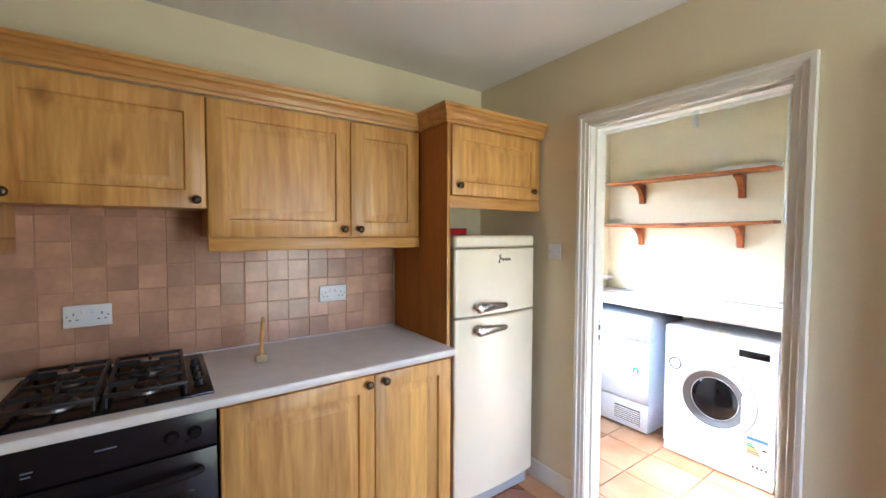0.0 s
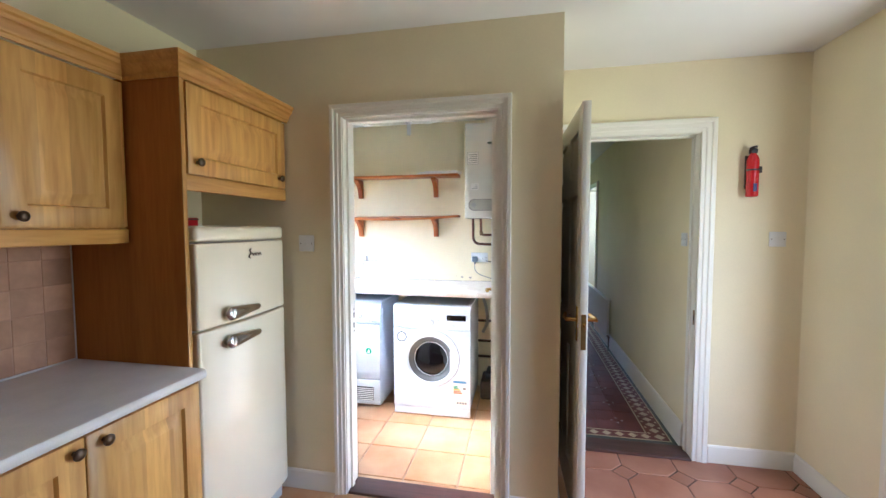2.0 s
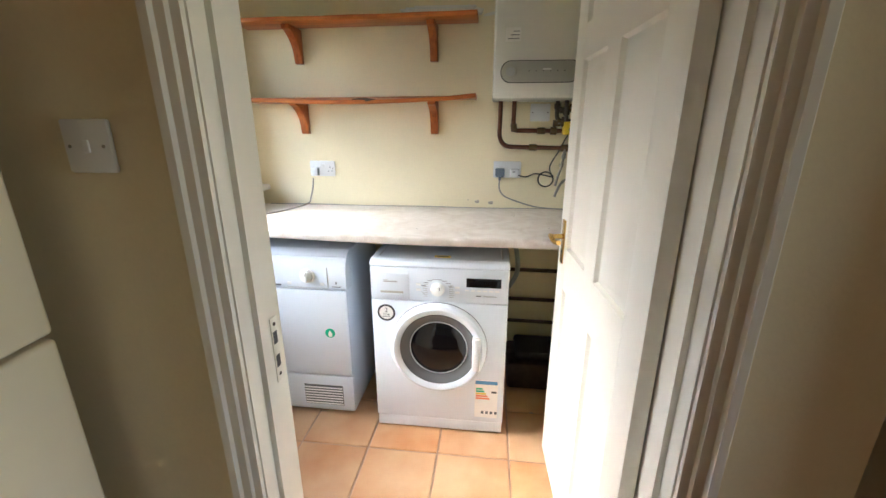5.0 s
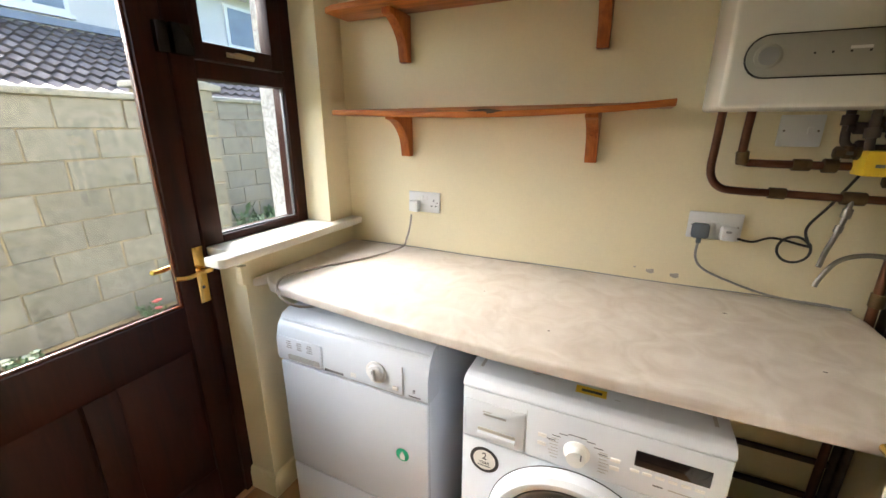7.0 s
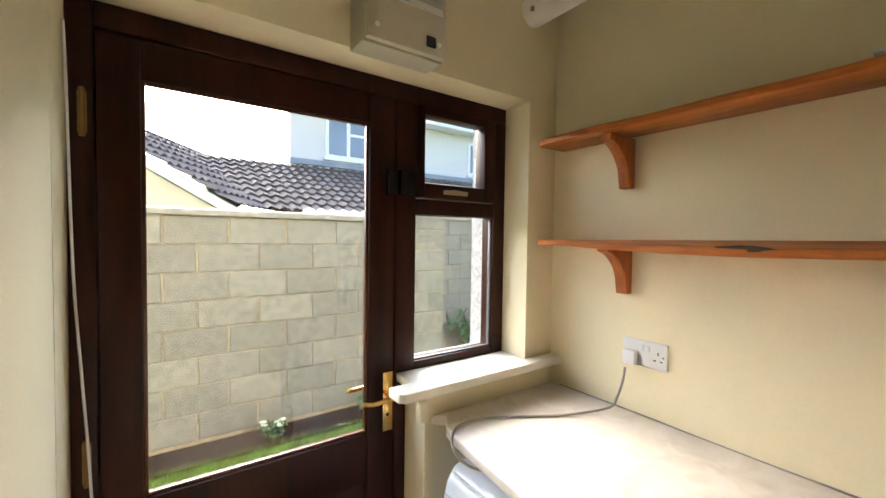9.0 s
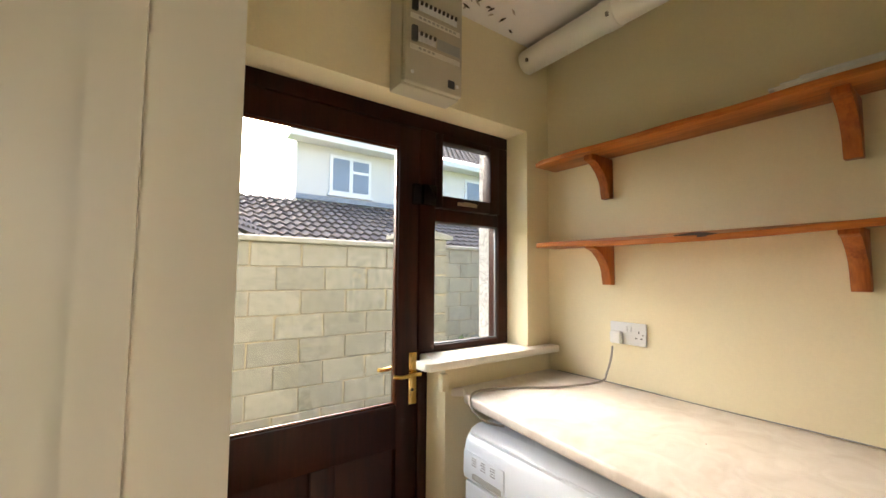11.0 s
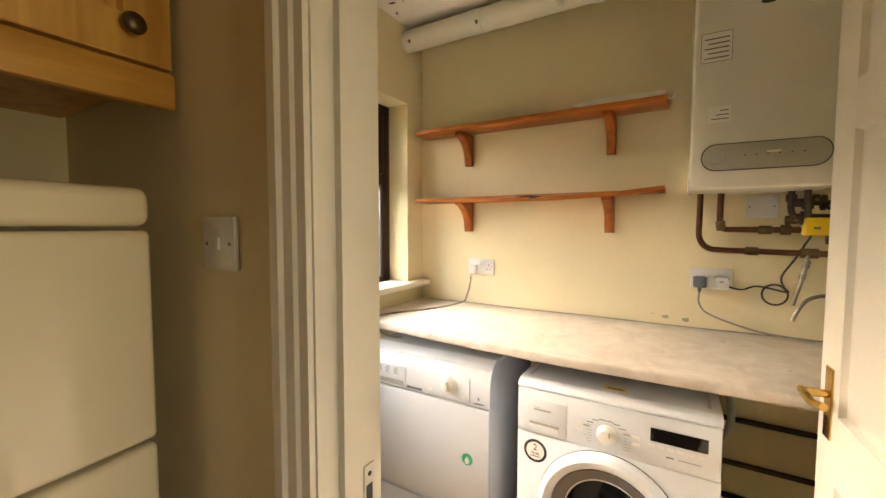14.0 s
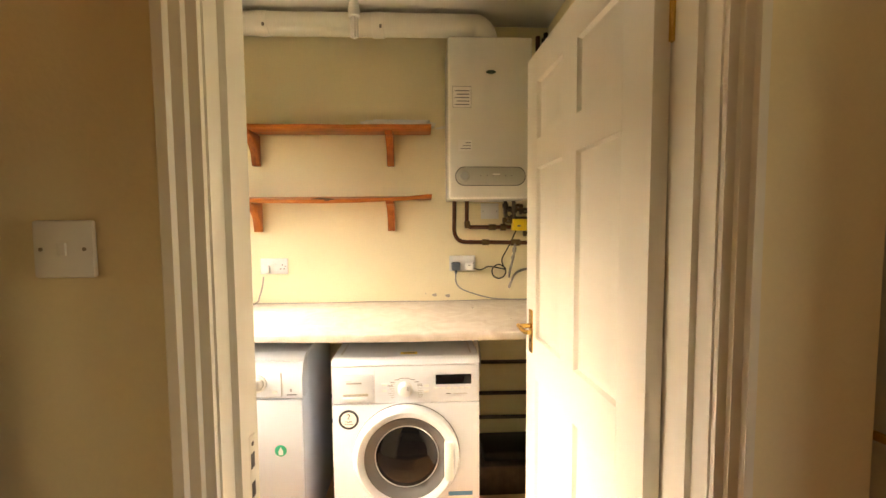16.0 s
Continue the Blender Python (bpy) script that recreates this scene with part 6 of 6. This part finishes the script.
# local: x down the slope, y along the eaves, away from the viewer
part("gable_wall", prism([(-4.6, -0.2), (-0.15, -0.2), (-0.15, 1.76), (-2.6, 3.17), (-4.6, 2.0)], 'y', 0.12, 0.3), RENDERED, gw)
part("side_wall", box(-0.30, -0.15, 0.3, 4.0, -0.2, 1.76), RENDERED, gw)
part("bargeboard", prism([(0.0, 1.72), (0.0, 1.86), (-2.6, 3.36), (-2.6, 3.22)], 'y', 0.0, 0.10), UPVC, gw, "white bargeboard")
part("gutter", box(-0.02, 0.08, 0.0, 4.0, 1.75, 1.84, 0.02), UPVC, gw, "white gutter")
roof_sheet(gw, Vector((0.03, -0.06, 1.86)), Vector((0, 1, 0)), Vector((-0.866, 0, 0.5)), 4.2, 3.0, 9, "brown rolled concrete roof tiles")

# grass at the edge of the bed, and a small flowering shrub
rnd = random.Random(4)
gv, gf = [], []
for i in range(26000):
    x, y = rnd.uniform(1.2, 5.2), 5.17 - abs(rnd.gauss(0, 0.30))
    if y < 3.92:
        continue
    h, a, lean = rnd.uniform(0.025, 0.065), rnd.uniform(0, 6.28), rnd.uniform(0, 0.03)
    k = len(gv)
    gv += [(x - 0.003 * math.cos(a), y - 0.003 * math.sin(a), -0.2), (x + 0.003 * math.cos(a), y + 0.003 * math.sin(a), -0.2), (x + lean * math.sin(a), y + lean * math.cos(a), -0.2 + h)]
    gf.append((k, k + 1, k + 2))
me = bpy.data.meshes.new("grass")
me.from_pydata(gv, [], gf)
me.materials.append(GRASS)
tagged(new("grass", me), "short green grass along the planting bed", "grass", kind="stuff")


chips = random.Random(31)
cv, cf = [], []
for i in range(2600):
    x = chips.uniform(1.0, 5.0)
    y = chips.uniform(5.12, OUT + 0.005)
    a, l_, w_2, t_ = chips.uniform(0, 6.28), chips.uniform(0.008, 0.028), chips.uniform(0.003, 0.008), chips.uniform(-0.008, 0.014)
    k = len(cv)
    ca, sa = math.cos(a), math.sin(a)
    z = -0.163 + chips.uniform(0, 0.008)
    cv += [(x - l_ * ca - w_2 * sa, y - l_ * sa + w_2 * ca, z), (x - l_ * ca + w_2 * sa, y - l_ * sa - w_2 * ca, z), (x + l_ * ca, y + l_ * sa, z + t_)]
    cf.append((k, k + 1, k + 2))
me = bpy.data.meshes.new("bark_chips")
me.from_pydata(cv, [], cf)
me.materials.append(mat("bark_chip", (0.048, 0.029, 0.022), 0.9, var=0.5, scale=14, spec=0.1))
tagged(new("bark_chips", me), "dark bark chippings on the planting bed", "bark", kind="stuff")


def shrub(at, size, leaves, blooms, petal, label):
    t = thing("flowering_shrub", at, label, "shrub")
    r_ = random.Random(int(at[0] * 100))
    lv = bmesh.new()
    fl = bmesh.new()
    st_b = bmesh.new()
    for i in range(9):
        a = r_.uniform(0, 6.28)
        d = Vector((math.cos(a) * 0.6, math.sin(a) * 0.6, 1)) * size * r_.uniform(0.6, 1)
        cyl((0, 0, 0), d, 0.004, 0.002, 5, bm=st_b)
        for k in range(leaves):
            p = d * r_.uniform(0.3, 1.0) + Vector((r_.gauss(0, 1), r_.gauss(0, 1), r_.gauss(0, 0.6))) * size * 0.16
            q = Euler((r_.uniform(0, 6), r_.uniform(0, 6), r_.uniform(0, 6))).to_matrix()
            s = size * r_.uniform(0.10, 0.18)
            vs = [lv.verts.new(p + q @ Vector(c)) for c in ((-s, 0, 0), (0, -s * 0.45, s * 0.1), (s, 0, 0), (0, s * 0.45, s * 0.1))]
            lv.faces.new(vs)
        if i < blooms:
            join(fl, lathe([(0.002, 0), (size * 0.16, size * 0.06), (size * 0.20, size * 0.12), (size * 0.08, size * 0.15), (0.002, size * 0.14)], 8, 'Z', d))
    part("stems", st_b, LEAF, t)
    part("leaves", lv, LEAF, t)
    part("blooms", fl, petal, t, "open blossoms")
    return t


shrub((3.20, 5.24, -0.17), 0.15, 30, 6, PETAL, "small shrub with pale blossoms at the wall")
shrub((4.06, 5.30, -0.17), 0.15, 18, 3, PINKP, "small shrub with pink blossoms at the wall")
shrub((6.3, 6.3, -0.2), 0.55, 30, 0, PETAL, "low green shrub by the far wall")


# ---- tiles, last ----
def tile_mesh(name, w, h, d, material, bev):
    b = box(-w / 2, w / 2, -h / 2, h / 2, -d, 0, bev, 1)
    me = bpy.data.meshes.new(name)
    b.to_mesh(me)
    b.free()
    me.materials.append(material)
    return me


kf = structure("floor_kitchen", box(-2.5, 2.87, -0.54, 2.80, -0.06, -0.004), DGROUT, "terracotta octagon tile floor with small squares")
uf = structure("floor_utility", box(2.17, 3.755, 0.935, 2.955, -0.06, -0.0035), GROUT, "orange terracotta square tile floor")
P = 0.308


def octagon(xmax=9.0, ymin=-9.0):
    r, c = P / 2 - 0.003, 0.072
    pts = [(-r + c, -r), (r - c, -r), (r, -r + c), (r, r - c), (r - c, r), (-r + c, r), (-r, r - c), (-r, -r + c)]
    b = prism(pts, 'z', -0.012, 0.0)
    bmesh.ops.bevel(b, geom=[e for e in b.edges if e.verts[0].co.z > -0.001 and e.verts[1].co.z > -0.001], offset=0.003, segments=1, affect='EDGES')
    if xmax < 9:
        bmesh.ops.bisect_plane(b, geom=list(b.verts) + list(b.edges) + list(b.faces), plane_co=(xmax, 0, 0), plane_no=(1, 0, 0), clear_outer=True)
    if ymin > -9:
        bmesh.ops.bisect_plane(b, geom=list(b.verts) + list(b.edges) + list(b.faces), plane_co=(0, ymin, 0), plane_no=(0, -1, 0), clear_outer=True)
    me = bpy.data.meshes.new("floor_tile")
    b.to_mesh(me)
    b.free()
    me.materials.append(KTILE)
    return me


OCT = octagon()
X0, Y0 = 2.507, -0.022
CUT = octagon(2.175 - (X0 - P))
EDGE = octagon(ymin=-0.545 - (Y0 - 2 * P))
dots = prism([(0.066, 0), (0, 0.066), (-0.066, 0), (0, -0.066)], 'z', -0.012, -0.0005)
bmesh.ops.bevel(dots, geom=[e for e in dots.edges if e.verts[0].co.z > -0.001 and e.verts[1].co.z > -0.001], offset=0.003, segments=1, affect='EDGES')
DOT = bpy.data.meshes.new("floor_tile_dot")
dots.to_mesh(DOT)
dots.free()
DOT.materials.append(KTILE)
for i in range(-16, 2):
    for j in range(-2, 10):
        x, y = X0 + i * P, Y0 + j * P
        if x < -2.6 or y > 2.9:
            continue
        if i >= 0 and y > 0.95:
            continue
        o = new("floor_tile", EDGE if j == -2 else CUT if i == -1 and y > 0.95 else OCT)
        o.parent, o.location = kf, (x, y, 0)
        dx, dy = x + P / 2, y + P / 2
        if dy < 2.8 and not (dx > 2.17 and dy > 0.9) and dx < 2.93:
            o = new("floor_tile_dot", DOT)
            o.parent, o.location = kf, (dx, dy, 0)

S = 0.3125
UT = [tile_mesh("floor_tile", S - 0.007, S - 0.007, 0.012, UTILE, 0.003)]
for i in range(-3, 3):
    for j in range(-2, 6):
        x, y = 2.963 + (i + 0.5) * S, 1.3785 + (j + 0.5) * S
        if x - S / 2 > 3.755 or x + S / 2 < 2.16 or y - S / 2 > 2.95 or y + S / 2 < 0.93:
            continue
        o = new("floor_tile", UT[0])
        o.parent, o.location = uf, (x, y, 0.002)
        o.rotation_euler = (0, 0, radians(90 * ((i + 2 * j) % 4)))

TW = 0.1
splash = tagged(obj("splashback", box(-0.90, 1.499, 2.7925, 2.7995, 0.904, 1.56), TGROUT, 0), "pink terracotta glazed tile splashback", "splashback")
WT = [tile_mesh("tile", TW - 0.0025, TW - 0.0025, 0.007, WTILE, 0.0018)]
for me_ in WT:
    me_.transform(Matrix.Rotation(radians(90), 4, 'X'))
for j in range(7):
    for i in range(24):
        x, z = 1.499 - (i + 0.5) * TW, 0.908 + (j + 0.5) * TW
        if (z > 1.45 and x > 0.54) or z > 1.56:
            continue
        o = new("tile", WT[0])
        o.parent = splash
        o.location = (x + 0.0008 * ((i * 7 + j * 5) % 5 - 2), 2.7895 + 0.0006 * ((i * 5 + j * 3) % 4), z + 0.0008 * ((i * 3 + j * 7) % 5 - 2))
        o.rotation_euler = (radians(0.25 * ((i * 3 + j) % 5 - 2)), radians(90 * ((i + j * 3) % 4)), radians(0.3 * ((i + j * 2) % 5 - 2)))

part("corner_bead", box(1.494, 1.4985, 2.785, 2.789, 0.905, 1.37, 0.001), WPLAST, splash, "white sealant bead")
pt = thing("plaster_patch", (3.7536, 1.522, 0.986), "bare plaster patches where paint flaked off", "patch")
for y, z, r in ((0.045, 0.0, 0.013), (-0.030, -0.005, 0.014), (0.095, 0.008, 0.004)):
    part("flake", prism([(y + r * (1 + 0.3 * math.sin(k * 2.3)) * math.cos(k * math.pi / 5), z + 0.6 * r * (1 + 0.3 * math.cos(k * 1.7)) * math.sin(k * math.pi / 5)) for k in range(10)], 'x', 0.0002, 0.0012), FLAKED, pt)
ws = thing("filler_smear", (3.7536, 1.535, 1.905), "pale smear of filler beside the upper shelf", "patch")
part("smear", prism([(0.022, -0.006), (-0.012, -0.004), (-0.040, 0.004), (-0.046, 0.012), (-0.020, 0.013), (0.020, 0.003)], 'x', 0.0002, 0.0012), PVC, ws)
pf = thing("peeling_paint", (3.30, 2.74, 2.449), "curled brown flakes of peeling ceiling paint", "paint flakes")
rf = random.Random(12)
for i in range(11):
    fx, fy, fa, fl_ = rf.uniform(-0.12, 0.16), rf.uniform(-0.06, 0.05), rf.uniform(0, 3.1), rf.uniform(0.010, 0.026)
    ca, sa = math.cos(fa), math.sin(fa)
    fo = [(fx + fl_ * ca, fy + fl_ * sa), (fx - 0.005 * sa, fy + 0.005 * ca), (fx - fl_ * ca, fy - fl_ * sa * 0.7), (fx + 0.003 * sa, fy - 0.003 * ca)]
    part("flake", prism(fo, 'z', -0.004, 0.0005), DARKPIPE if i % 3 else FLAKED, pf)
kn = thing("shelf_knot", (3.5895, 2.14, 1.5085), "dark burnt knot on the shelf's front edge", "knot")
part("stain", prism([(-0.005 + 0.055 * math.cos(k * 0.45) * (1 + 0.25 * math.sin(k * 2.1)), 0.002 + 0.008 * math.sin(k * 0.45)) for k in range(14)], 'x', -0.0008, 0.004), DARKPIPE, kn)
